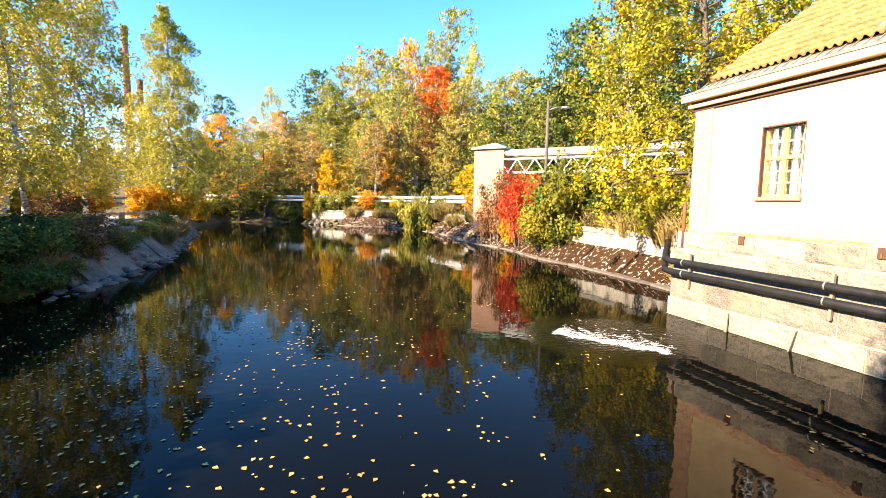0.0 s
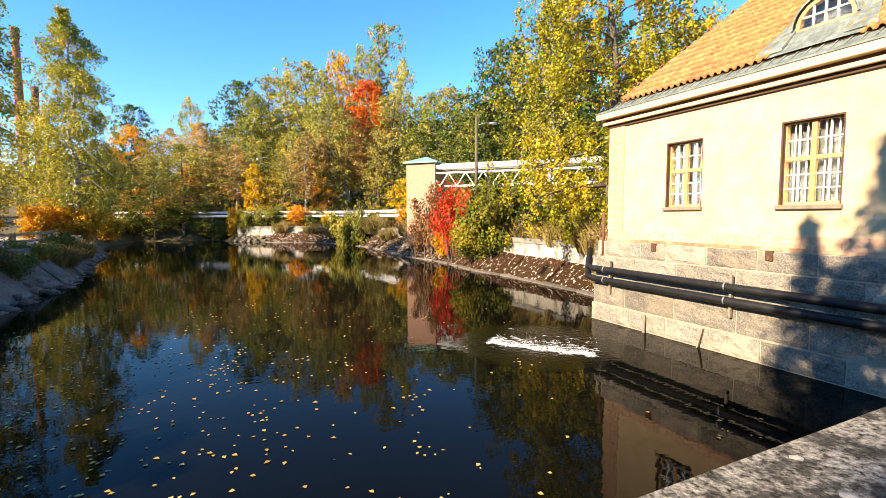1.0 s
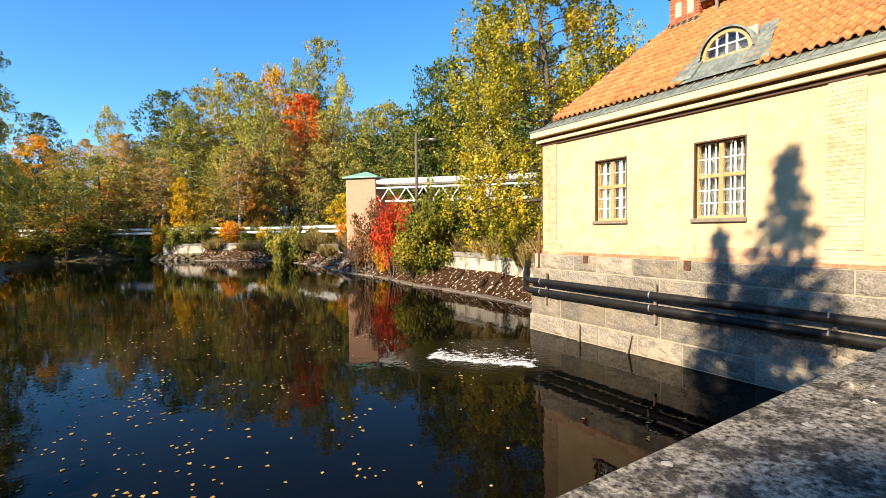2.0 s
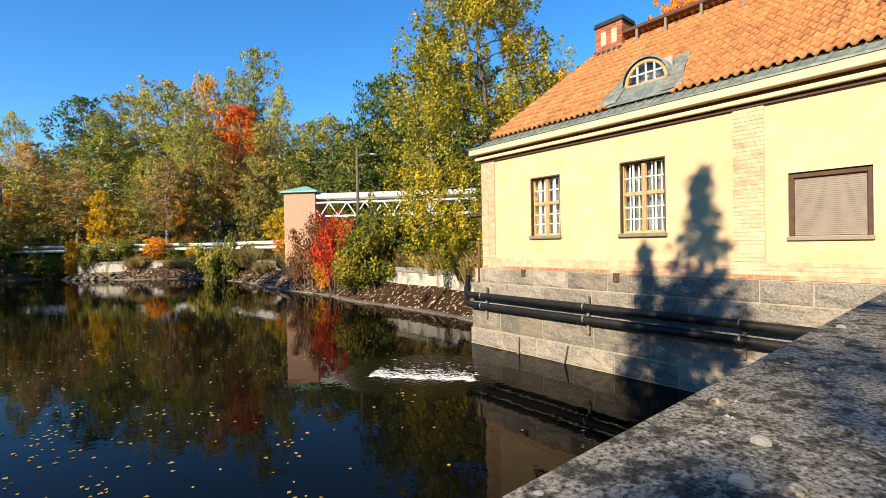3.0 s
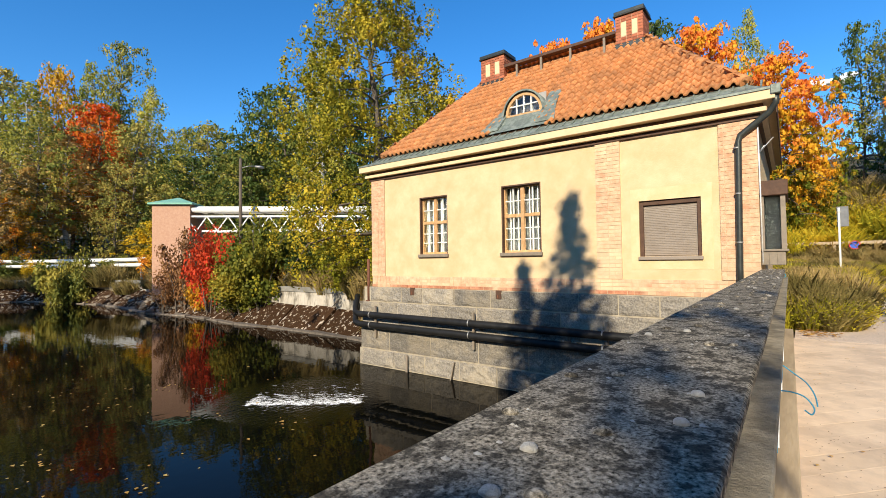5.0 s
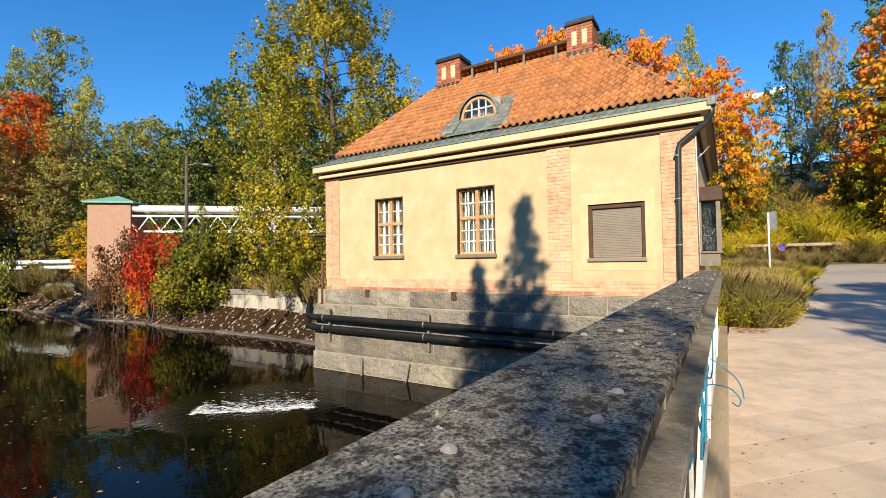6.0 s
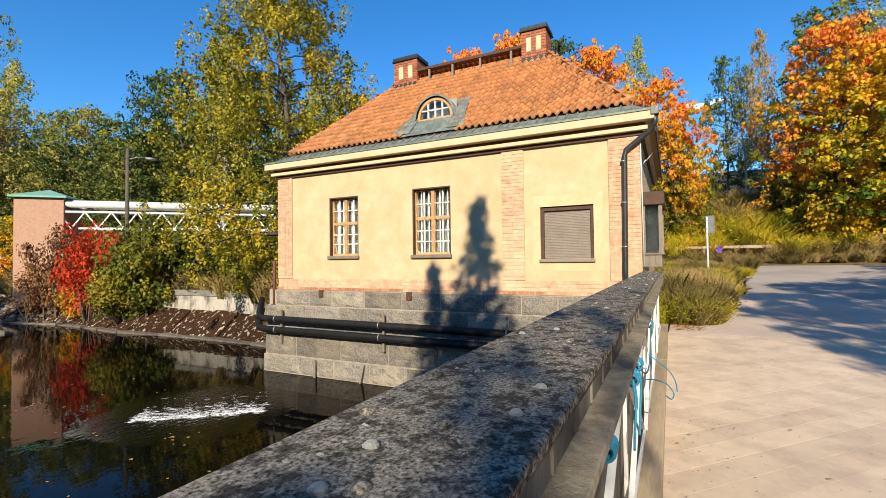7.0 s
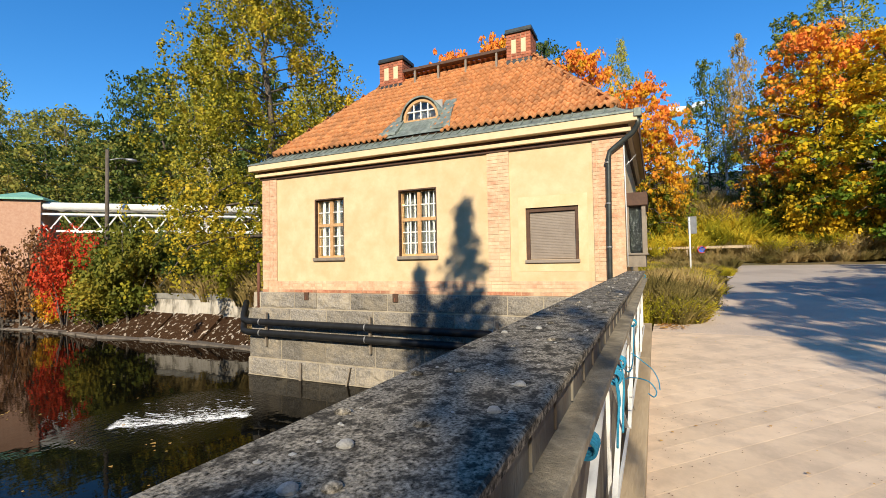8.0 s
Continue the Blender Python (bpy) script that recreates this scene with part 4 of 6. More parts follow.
def downpipe():
    d = thing("downpipe", "dark metal downpipe bending in under the eaves", "downpipe", at=(10.4, 1.35, 1.0))
    bm = bmesh.new()
    tube(bm, [(10.30, 0.80, 4.12), (10.32, 0.80, 3.98), (10.36, 0.9, 3.84), (10.40, 1.2, 3.62), (10.41, 1.32, 3.53), (10.41, 1.35, 3.42), (10.41, 1.38, 1.2), (10.41, 1.38, 0.6)], 0.052, 10)
    part("pipe", bm, M["gutter"], d)
    part("outlet_box", boxes((10.2, 10.36, 0.73, 0.87, 4.1, 4.26), bevel=0.012), M["copper"], d)
    for z in (1.65, 2.5, 3.3):
        bm = bmesh.new()
        tube(bm, [(10.41, 1.372, z), (10.41, 1.372, z + 0.03)], 0.058, 10)
        part("clamp", bm, M["steel"], d)
    bm = bmesh.new()
    tube(bm, [(10.46, 1.07, 3.75), (10.46, 1.06, 2.8), (10.46, 1.05, 1.3)], 0.012, 5)
    part("cable", bm, M["white"], d, "white cable")
    bm = bmesh.new()
    tube(bm, [(10.4, 0.98, 3.3), (10.45, 1.05, 3.2), (10.4, 0.85, 3.42), (10.42, 0.98, 3.28)], 0.008, 5)
    part("cable_loop", bm, M["white"], d, "loose white cable loop")

downpipe()

def black_pipes():
    for z, lab in ((-0.09, "black plastic water pipe strapped to the granite base"), (-0.38, "second black plastic water pipe strapped to the granite base")):
        p = thing("water_pipe", lab, "pipe", "pipes along the granite base", at=(10.15, 5, z))
        bm = bmesh.new()
        tube(bm, [(11.0, 11.75, z + 0.42), (10.55, 11.3, z + 0.30), (10.30, 11.08, z + 0.16), (10.18, 10.95, z + 0.04), (10.15, 10.75, z), (10.14, 6.9, z - 0.01), (10.13, 1.2, z - 0.03)], 0.086, 12)
        part("pipe", bm, M["pipe"], p)
        for y in (10.3, 6.9, 3.7):
            bm = bmesh.new()
            tube(bm, [(10.14, y, z), (10.14, y - 0.03, z)], 0.094, 12)
            part("strap", bm, M["steel"], p)
    for y in (10.2, 6.85, 3.65):
        part_root = thing("pipe_bracket", "grey upright iron bracket holding the pipes", "bracket", "pipe brackets", at=(10.25, y, -0.3))
        part("bar", boxes((10.24, 10.30, y - 0.025, y + 0.025, -0.75, 0.15)), M["sill"], part_root)

black_pipes()
for y, z in ((8.9, 0.5), (6.2, 0.5)):
    v = thing("wall_vent", "small square vent hole in the granite base", "vent", "vents", at=(WX - 0.12, y, z))
    # dark brown block on the face paints the shade inside the hole
    part("opening", boxes((WX - 0.132, WX - 0.09, y - 0.07, y + 0.07, 0.50, 0.70)), M["brown"], v)
    part("rod", boxes((WX - 0.15, WX - 0.133, y - 0.01, y + 0.015, 0.51, 0.60)), M["rust"], v)
for y, t in ((9.0, 0.0), (7.6, 0.12)):
    v = thing("iron_stake", "weathered grey-brown stake standing at the waterline", "stake", "stakes", at=(10.2, y, -1.6))
    bm = bmesh.new()
    beam(bm, (10.22, y, -1.9), (10.24, y - t * 1.5, -1.12), 0.07, 0.03)
    part("bar", bm, M["sill"], v)

def corner_post():
    c = thing("iron_post", "rusty iron post at the corner of the pump house", "post", at=(10.45, 10.66, 0.2))
    bm = bmesh.new()
    tube(bm, [(10.45, 10.66, 0.2), (10.45, 10.66, 1.5)], 0.045, 10)
    part("shaft", bm, M["rust"], c)
    part("foot_plate", boxes((10.38, 10.52, 10.59, 10.73, 0.262, 0.285), bevel=0.004), M["rust"], c)

corner_post()

# ---- the bridge ----
def girder():
    g = thing("bridge_girder", "riveted steel girder with a lichen-covered top flange", "girder", at=(2, 0.9, 0.6))
    x0, x1, y0, y1, zt = -5.5, 10.42, 0.75, 1.07, 1.2
    bm = boxes((x0, x1, y0, y1, zt - 0.022, zt), bevel=0.004)
    part("top_flange", bm, M["girder"], g)
    part("web", boxes((x0, x1, 0.86, 0.88, -0.25, zt - 0.023)), M["web"], g)
    part("web", boxes((x0, x1, 1.0, 1.03, -0.6, zt - 0.023)), M["web"], g)
    part("flange_angle", boxes((x0, x1, 0.785, 0.859, zt - 0.13, zt - 0.024)), M["web"], g)
    part("ledge", boxes((x0, x1, 0.720, 0.859, 1.040, 1.069), bevel=0.003), M["ledge"], g, "mossy lower flange")
    part("bottom_flange", boxes((x0, x1, 0.72, 1.1, -0.3, -0.26)), M["web"], g)
    rng = random.Random(9)
    for i in range(75):
        x = x0 + 0.1 + i * 0.21
        part("stiffener", boxes((x, x + 0.014, 0.779, 0.7845, 1.077, zt - 0.024)), M["web"], g)
    # rivet heads, caked with lichen, in rows along both edges
    meshes = []
    for m, rad, flat in ((M["girder"], 0.0135, 0.55), (M["girder"], 0.012, 0.5), (M["lichen"], 0.0115, 0.62)):
        bm = bmesh.new()
        bmesh.ops.create_uvsphere(bm, u_segments=9, v_segments=5, radius=rad)
        for v in bm.verts:
            v.co = Vector((v.co.x * rng.uniform(0.9, 1.1), v.co.y * rng.uniform(0.9, 1.1), v.co.z * flat))
        me = bpy.data.meshes.new("rivet")
        bm.to_mesh(me)
        bm.free()
        me.materials.append(m)
        meshes.append(me)
    for row, y in enumerate((0.798, 0.872, 0.945, 1.02)):
        for i in range(70):
            x = 0.32 + i * 0.145 + 0.07 * (row % 2)
            if rng.random() < 0.5:
                continue
            o = new("rivet", rng.choices(meshes, (5, 4, 1.6))[0])
            o.location = (x + rng.uniform(-0.05, 0.05), y + rng.uniform(-0.02, 0.02), zt + 0.001)
            o.parent = g
            o.matrix_parent_inverse = g.matrix_basis.inverted()
    # crusts of pale lichen
    for i in range(240):
        x, y = 0.3 + rng.uniform(0, 1) ** 1.6 * 9, rng.uniform(0.77, 1.05)
        bm = bmesh.new()
        n = 7
        r = rng.uniform(0.002, 0.007)
        ring = [bm.verts.new((x + math.cos(k * 6.283 / n) * r * rng.uniform(0.5, 1.2), y + math.sin(k * 6.283 / n) * r * rng.uniform(0.5, 1.2), zt + 0.0006)) for k in range(n)]
        c = bm.verts.new((x, y, zt + 0.003))
        for k in range(n):
            bm.faces.new((ring[k], ring[(k + 1) % n], c))
        part("lichen_patch", bm, M["lichen"], g)

girder()

def lattice():
    r = thing("lattice_railing", "white-painted lattice railing along the bridge girder", "railing", at=(2, 0.73, 0))
    y = 0.795
    part("bottom_rail", boxes((-5.5, 10.3, y - 0.008, y + 0.008, 0.17, 0.2)), M["white"], r)
    x = -4.4
    while x < 8.9:
        for a, b, dy in ((x, x + 1.5, -0.008), (x + 1.5, x, 0.008)):
            bm = bmesh.new()
            beam(bm, (a, y + dy, 0.2), (b, y + dy, 1.03), 0.012, 0.026, up=(0, 1, 0.001))
            part("lattice_bar", bm, M["white"], r)
        x += 1.5
    for x in (-3.8, -2, -0.2, 1.6, 3.4, 5.2, 7.0, 8.8, 10.2):
        part("post", boxes((x - 0.015, x + 0.015, y + 0.012, y + 0.03, 0.13, 1.038)), M["white"], r)
    return r

lattice()

def kerb_and_deck():
    k = thing("kerb_beam", "weathered timber kerb beam along the bridge deck", "kerb", kind="structure", at=(3, 0.75, 0))
    for a, b in ((-5.5, -1.2), (-1.19, 3.2), (3.21, 7.6), (7.61, 11.2)):
        part("beam", boxes((a, b, 0.672, 0.852, 0.002, 0.12), bevel=0.008), M["timber"], k)
    d = thing("bridge_deck", "dusty pale plank bridge deck strewn with grit", "deck", kind="structure", at=(3, -2, 0))
    part("deck_bearer", boxes((-6.0, 10.9, -6.5, 0.9, -0.4, -0.09)), M["brown"], d)
    part("joint_dirt", boxes((-6.0, 10.88, -6.48, 0.66, -0.085, -0.004)), M["soil"], d, "dark dirt packed in the plank joints")
    # planks lie askew across the deck
    way = Vector((0.74, -0.67, 0)).normalized()
    side = Vector((way.y, -way.x, 0)) * -1
    rng = random.Random(2)
    org = Vector((-6, 0.66, 0))
    w = 0.24
    shared = {}
    def clip(poly, n, c):
        out = []
        for p, q in zip(poly, poly[1:] + poly[:1]):
            dp, dq = p.dot(n) - c, q.dot(n) - c
            if dp >= 0:
                out.append(p)
            if (dp >= 0) != (dq >= 0):
                out.append(p + (q - p) * (dp / (dp - dq)))
        return out
    for i in range(-10, 90):
        o = org + side * (i * w)
        poly = [o - way * 12, o + way * 26, o + way * 26 + side * (w - 0.0018), o - way * 12 + side * (w - 0.0018)]
        for nrm, c in ((Vector((0, -1, 0)), -0.68), (Vector((0, 1, 0)), -6.5), (Vector((1, 0, 0)), -6.0), (Vector((-1, 0, 0)), -10.9)):
            poly = clip(poly, nrm, c) if len(poly) > 2 else []
        if len(poly) < 3:
            continue
        bm = bmesh.new()
        top = rng.uniform(-0.0003, 0.0003)
        f = bm.faces.new([bm.verts.new((p.x, p.y, top)) for p in poly])
        if f.normal.z < 0:
            f.normal_flip()
        g = bmesh.ops.extrude_face_region(bm, geom=[f])
        bmesh.ops.translate(bm, vec=(0, 0, -0.08), verts=[v for v in g["geom"] if isinstance(v, bmesh.types.BMVert)])
        bmesh.ops.recalc_face_normals(bm, faces=bm.faces)
        part("deck_plank", bm, M["plank"], d)

kerb_and_deck()

# ---- the far side: brick tower, pipe truss, lamp post, chimney stack ----
def tower():
    t = thing("brick_tower", "small square brick tower with a green sheet-metal roof", "tower", at=(13.9, 32.6, 0.0))
    ax, ay = Vector((0.69, -0.72, 0)), Vector((0.72, 0.69, 0))
    R = Matrix((ax, ay, Vector((0, 0, 1)))).transposed().to_4x4()
    T = Matrix.Translation((14.55, 32.9, 0)) @ R
    bm = boxes((-1.15, 1.15, -1.15, 1.15, -0.8, 5.25))
    bm.transform(T)
    part("wall", bm, M["tower"], t)
    bm = bmesh.new()
    q = [bm.verts.new(p) for p in ((-1.35, -1.35, 5.25), (1.35, -1.35, 5.25), (1.35, 1.35, 5.25), (-1.35, 1.35, 5.25), (-1.35, -1.35, 5.35), (1.35, -1.35, 5.35), (1.35, 1.35, 5.35), (-1.35, 1.35, 5.35), (0, 0, 5.85))]
    for f in ((3, 2, 1, 0), (0, 1, 5, 4), (1, 2, 6, 5), (2, 3, 7, 6), (3, 0, 4, 7), (4, 5, 8), (5, 6, 8), (6, 7, 8), (7, 4, 8)):
        bm.faces.new([q[i] for i in f])
    bm.transform(T)
    part("roof", bm, M["green_roof"], t)
    p = thing("pipe_truss", "white pipe bridge: insulated pipes on a lattice truss", "pipe bridge", at=(18, 28, 4))
    a, b = Vector((14.9, 32.1, 0)), Vector((27.5, 19.0, 0))
    d = (b - a).normalized()
    s = Vector((d.y, -d.x, 0))
    for off, z, r in ((0.0, 4.95, 0.26), (0.55, 4.95, 0.22)):
        bm = bmesh.new()
        tube(bm, [a + s * off + Vector((0, 0, z)), b + s * off + Vector((0, 0, z))], r, 12)
        part("insulated_pipe", bm, M["white"], p)
    L = (b - a).length
    for off in (0.0, 0.7):
        for z, e in ((4.5, 0), (3.55, 1.0)):
            bm = bmesh.new()
            beam(bm, a + s * off + d * e + Vector((0, 0, z)), b + s * off + Vector((0, 0, z)), 0.11, 0.11)
            part("chord", bm, M["white"], p)
        n = 14 if off == 0.7 else 0
        for i in range(n):
            u0, u1, u2 = i * L / n, (i + 0.5) * L / n, (i + 1) * L / n
            for f, g, z0, z1 in ((u0, u1, 4.5, 3.55), (u1, u2, 3.55, 4.5)):
                bm = bmesh.new()
                beam(bm, a + s * off + d * f + Vector((0, 0, z0)), a + s * off + d * g + Vector((0, 0, z1)), 0.07, 0.07)
                part("diagonal", bm, M["white"], p)
    leg = b + s * 0.3
    part("support", boxes((leg.x - 0.2, leg.x + 0.2, leg.y - 0.2, leg.y + 0.2, height_at(leg.x, leg.y) - 0.3, 3.5)), M["white"], p)

tower()

def lamp_post():
    x, y = 16.2, 28.2
    l = thing("street_lamp", "dark wooden post with a small lamp on a side arm", "street lamp", at=(x, y, 0))
    bm = bmesh.new()
    tube(bm, [(x, y, height_at(x, y) - 0.3), (x, y, 8.05)], [0.12, 0.09], 8)
    part("post", bm, M["bark"], l)
    bm = bmesh.new()
    tube(bm, [(x, y, 7.45), (x + 0.4, y - 0.25, 7.6), (x + 0.75, y - 0.5, 7.62)], 0.03, 6)
    part("arm", bm, M["steel"], l)
    bm = bmesh.new()
    tube(bm, [(x + 0.7, y - 0.47, 7.60), (x + 0.95, y - 0.63, 7.58), (x + 1.15, y - 0.77, 7.55)], [0.06, 0.1, 0.07], 8)
    part("lamp_head", bm, M["steel"], l)

lamp_post()

def stack(x, y, top, r, label):
    s = thing("factory_chimney", label, "chimney", "factory chimneys", at=(x, y, 0))
    bm = bmesh.new()
    tube(bm, [(x, y, height_at(x, y) - 1), (x, y, top - 1.2), (x, y, top)], [r * 1.5, r, r], 16)
    part("shaft", bm, M["stack"], s)
    bm = bmesh.new()
    tube(bm, [(x, y, top - 1.6), (x, y, top - 1.1), (x, y, top + 0.1), (x, y, top + 0.15)], [r * 1.02, r * 1.2, r * 1.2, r * 1.05], 16)
    part("collar", bm, M["rust"], s)

stack(-25.6, 87.5, 28.2, 0.44, "tall slender dark red brick factory chimney")
stack(-26.2, 96.0, 22.0, 0.42, "lower red brick factory chimney beyond the birches")

# ---- banks ----
def bank_works():
    w = thing("retaining_wall", "weathered pale concrete retaining wall along the bank", "wall", kind="structure", at=(14.3, 20, 0))
    line = [(12.0, 11.6), (14.6, 14.2), (14.7, 17.0), (14.7, 20.0), (14.5, 23.0), (14.8, 28.0), (14.3, 33.0), (14.9, 40), (13.8, 47), (11.4, 54.0), (5.4, 58.6), (2.0, 61.0)]
    for (ax, ay), (bx, by) in zip(line, line[1:]):
        bm = bmesh.new()
        beam(bm, (ax, ay, -0.5), (bx, by, -0.5), 0.4, 1.0)
        part("wall_block", bm, M["concrete"], w)
        bm = bmesh.new()
        beam(bm, (ax, ay, 0.13), (bx, by, 0.13), 0.5, 0.24)
        part("coping", bm, M["coping"], w)
    rng = random.Random(4)
    a = thing("slab_apron", "brown stained sloping slab apron at the water's edge", "apron", kind="structure", at=(13.8, 17, -1.2))
    edge = [(13.0, 12.4), (13.3, 14.5), (13.35, 17), (13.3, 20), (13.0, 22.5), (13.3, 26), (13.35, 28.5), (12.7, 32.3), (13.2, 39), (13.2, 43), (11.1, 52.3), (5.0, 56.8)]
    for (ax, ay), (bx, by) in zip(edge, edge[1:]):
        n = max(1, int(math.hypot(bx - ax, by - ay) / 1.4))
        for i in range(n):
            p = Vector((ax + (bx - ax) * i / n, ay + (by - ay) * i / n, 0))
            q = Vector((ax + (bx - ax) * (i + 0.96) / n, ay + (by - ay) * (i + 0.96) / n, 0))
            d = (q - p).normalized()
            o = Vector((d.y, -d.x, 0))
            j = rng.uniform(-0.06, 0.06)
            bm = bmesh.new()
            pts = [p - o * 0.15 + Vector((0, 0, WATER - 0.25)), q - o * 0.15 + Vector((0, 0, WATER - 0.25)), q + o * 1.35 + Vector((0, 0, -0.62 + j)), p + o * 1.35 + Vector((0, 0, -0.62 + j))]
            v = [bm.verts.new(t) for t in pts] + [bm.verts.new(t + Vector((0, 0, 0.2 + j))) for t in pts]
            for f in ((3, 2, 1, 0), (4, 5, 6, 7), (0, 1, 5, 4), (1, 2, 6, 5), (2, 3, 7, 6), (3, 0, 4, 7)):
                bm.faces.new([v[k] for k in f])
            part("slab", bm, M["apron"], a)
            bm = bmesh.new()
            beam(bm, p - o * (0.2 + j) + Vector((0, 0, WATER - 0.04 + j)), q - o * (0.2 - j) + Vector((0, 0, WATER - 0.04 - j)), 0.35, 0.2)
            part("edge_stone", bm, M["stone"], a)
    l = thing("left_bank_wall", "broken sloping concrete bank wall with stones on top", "wall", kind="structure", at=(-6.5, 30, -1))
    edge = [(-6.6, 19.6), (-6.1, 22.0), (-5.8, 25.5), (-6.3, 30), (-6.7, 33), (-7.6, 40), (-8.3, 46)]
    for (ax, ay), (bx, by) in zip(edge, edge[1:]):
        n = max(1, int(math.hypot(bx - ax, by - ay) / 1.1))
        for i in range(n):
            p = Vector((ax + (bx - ax) * i / n, ay + (by - ay) * i / n, 0))
            q = Vector((ax + (bx - ax) * (i + 0.97) / n, ay + (by - ay) * (i + 0.97) / n, 0))
            d = (q - p).normalized()
            o = Vector((-d.y, d.x, 0))
            j = rng.uniform(-0.07, 0.07)
            bm = bmesh.new()
            pts = [p - o * 0.3 + Vector((0, 0, WATER - 0.3)), q - o * 0.3 + Vector((0, 0, WATER - 0.3)), q + o * (1.05 + j) + Vector((0, 0, -0.45)), p + o * (1.05 + j) + Vector((0, 0, -0.45))]
            v = [bm.verts.new(t) for t in pts] + [bm.verts.new(t + Vector((0, 0, 0.22 + j))) for t in pts]
            for f in ((0, 1, 2, 3), (7, 6, 5, 4), (4, 5, 1, 0), (5, 6, 2, 1), (6, 7, 3, 2), (7, 4, 0, 3)):
                bm.faces.new([v[k] for k in f])
            part("slab", bm, M["bankslab"], l)
            bm = bmesh.new()
            c = (p + q) / 2 + o * 1.35
            box(bm, -0.5, 0.5, -0.35, 0.35, -0.3, 0.28, bevel=0.06)
            bm.transform(Matrix.Translation((c.x, c.y, -0.25 + j)) @ Matrix.Rotation(math.atan2(d.y, d.x) + j, 4, "Z"))
            part("top_stone", bm, M["stone"], l)

bank_works()

# ---- trees and bushes ----
def place(proto, x, y, h, base_h, turn=0.0, wide=1.0, sink=0.0, z=None):
    """A copy of a tree scaled to the height h, with its foot on the ground."""
    s = h / base_h
    m = Matrix.Translation((x, y, (height_at(x, y) if z is None else z) - sink)) @ Matrix.Rotation(turn, 4, "Z")
    o = copy_thing(proto, m)
    o.matrix_basis = m @ Matrix.Diagonal((s * wide, s * wide, s, 1))
    return o

FAR = dict(count=7600, limbs=52)
P_ = {}
def proto(key, *a, **k):
    P_[key] = (tree(*a, **k), a[5])

proto("green", "broadleaf_tree", "full green broadleaf tree on the wooded bank", "tree", LEAF["green"], M["bark"], 14, 4.2, leaf=0.215, seed=11, base=0.12, **FAR, puff=0.85, clumped=1.25)
proto("dark", "broadleaf_tree", "dark green broadleaf tree on the wooded bank", "tree", LEAF["dark"], M["bark"], 14, 4.0, leaf=0.215, seed=12, base=0.1, **FAR, puff=0.85, clumped=1.25)
proto("olive", "broadleaf_tree", "olive-green tree turning brown in autumn", "tree", LEAF["olive"], M["bark"], 15, 3.6, leaf=0.19, seed=13, base=0.15, shape="tall", **FAR, puff=0.75, clumped=1.5)
proto("birchfar", "birch_tree", "slender birch with thin yellow-green leaves", "tree", LEAF["birch"], M["birch"], 16, 2.9, leaf=0.17, seed=14, base=0.3, shape="tall", droop=0.3, **FAR, puff=0.62, clumped=2.0)
proto("tan", "birch_tree", "thin tan-leaved birch on the wooded bank", "tree", LEAF["tan"], M["birch"], 14, 2.6, leaf=0.17, seed=15, base=0.3, shape="tall", **FAR, puff=0.62, clumped=2.0)
proto("yellow", "maple_tree", "bright yellow young maple among the trees", "tree", LEAF["yellow"], M["bark"], 8, 2.6, leaf=0.2, seed=16, base=0.12, **FAR, puff=0.75, clumped=1.4)
proto("orange", "maple_tree", "orange autumn maple on the wooded bank", "tree", LEAF["orange"], M["bark"], 12, 3.6, leaf=0.21, seed=17, base=0.12, **FAR, puff=0.75, clumped=1.5)
proto("redorange", "maple_tree", "red-orange autumn maple rising above the wood", "tree", LEAF["redorange"], M["bark"], 14, 2.8, leaf=0.2, seed=18, base=0.3, **FAR, puff=0.75, clumped=1.5)
proto("maple", "maple_tree", "large maple with orange and yellow leaves over green", "tree", LEAF["maple"], M["bark"], 14, 5.0, leaf=0.23, seed=20, base=0.08, count=20000, limbs=64, spread=0.26, puff=0.6, clumped=2.2)

proto("amber", "maple_tree", "orange-topped maple with green lower leaves", "tree", LEAF["amber"], M["bark"], 14, 4.8, leaf=0.23, seed=22, base=0.08, count=20000, limbs=64, spread=0.26, puff=0.6, clumped=2.2)
# near trees
b = tree("birch_tree", "tall birch with yellow-green autumn leaves beside the pump house", "tree", LEAF["mixed"], M["bark"], 17.2, 4.6, base=0.02, count=78000, leaf=0.114, shape="tall", limbs=60, droop=0.32, seed=31, spread=0.26, puff=0.55, clumped=6.0)
b.matrix_basis = Matrix.Translation((16.3, 16.3, 0.0))
b = tree("birch_tree", "weeping birch with white trunk by the bank road", "tree", LEAF["birch"], M["birch"], 18.5, 3.1, base=0.08, count=58000, leaf=0.12, shape="tall", limbs=90, droop=0.34, seed=32, spread=0.26, puff=0.55, clumped=6.0)
b.matrix_basis = Matrix.Translation((-9.7, 45.5, height_at(-9.7, 45.5)))
b = tree("birch_tree", "open-crowned white-trunked birch by the bank road", "tree", LEAF["birch"], M["birch"], 15.0, 3.0, base=0.14, count=44000, leaf=0.105, shape="tall", limbs=50, droop=0.3, seed=33, spread=0.3, sparse=0.1, trunk=0.13, puff=0.55, clumped=6.0)
b.matrix_basis = Matrix.Translation((-10.6, 30.5, height_at(-10.6, 30.5)))
b = tree("birch_tree", "leaning dark-footed birch at the road side", "tree", LEAF["birch"], M["birch"], 14.0, 3.9, base=0.16, count=44000, leaf=0.105, shape="tall", limbs=50, droop=0.3, seed=34, spread=0.3, sparse=0.1, trunk=0.13, lean=-0.04, puff=0.55, clumped=6.0)
b.matrix_basis = Matrix.Translation((-11.2, 26.0, height_at(-11.2, 26.0)))
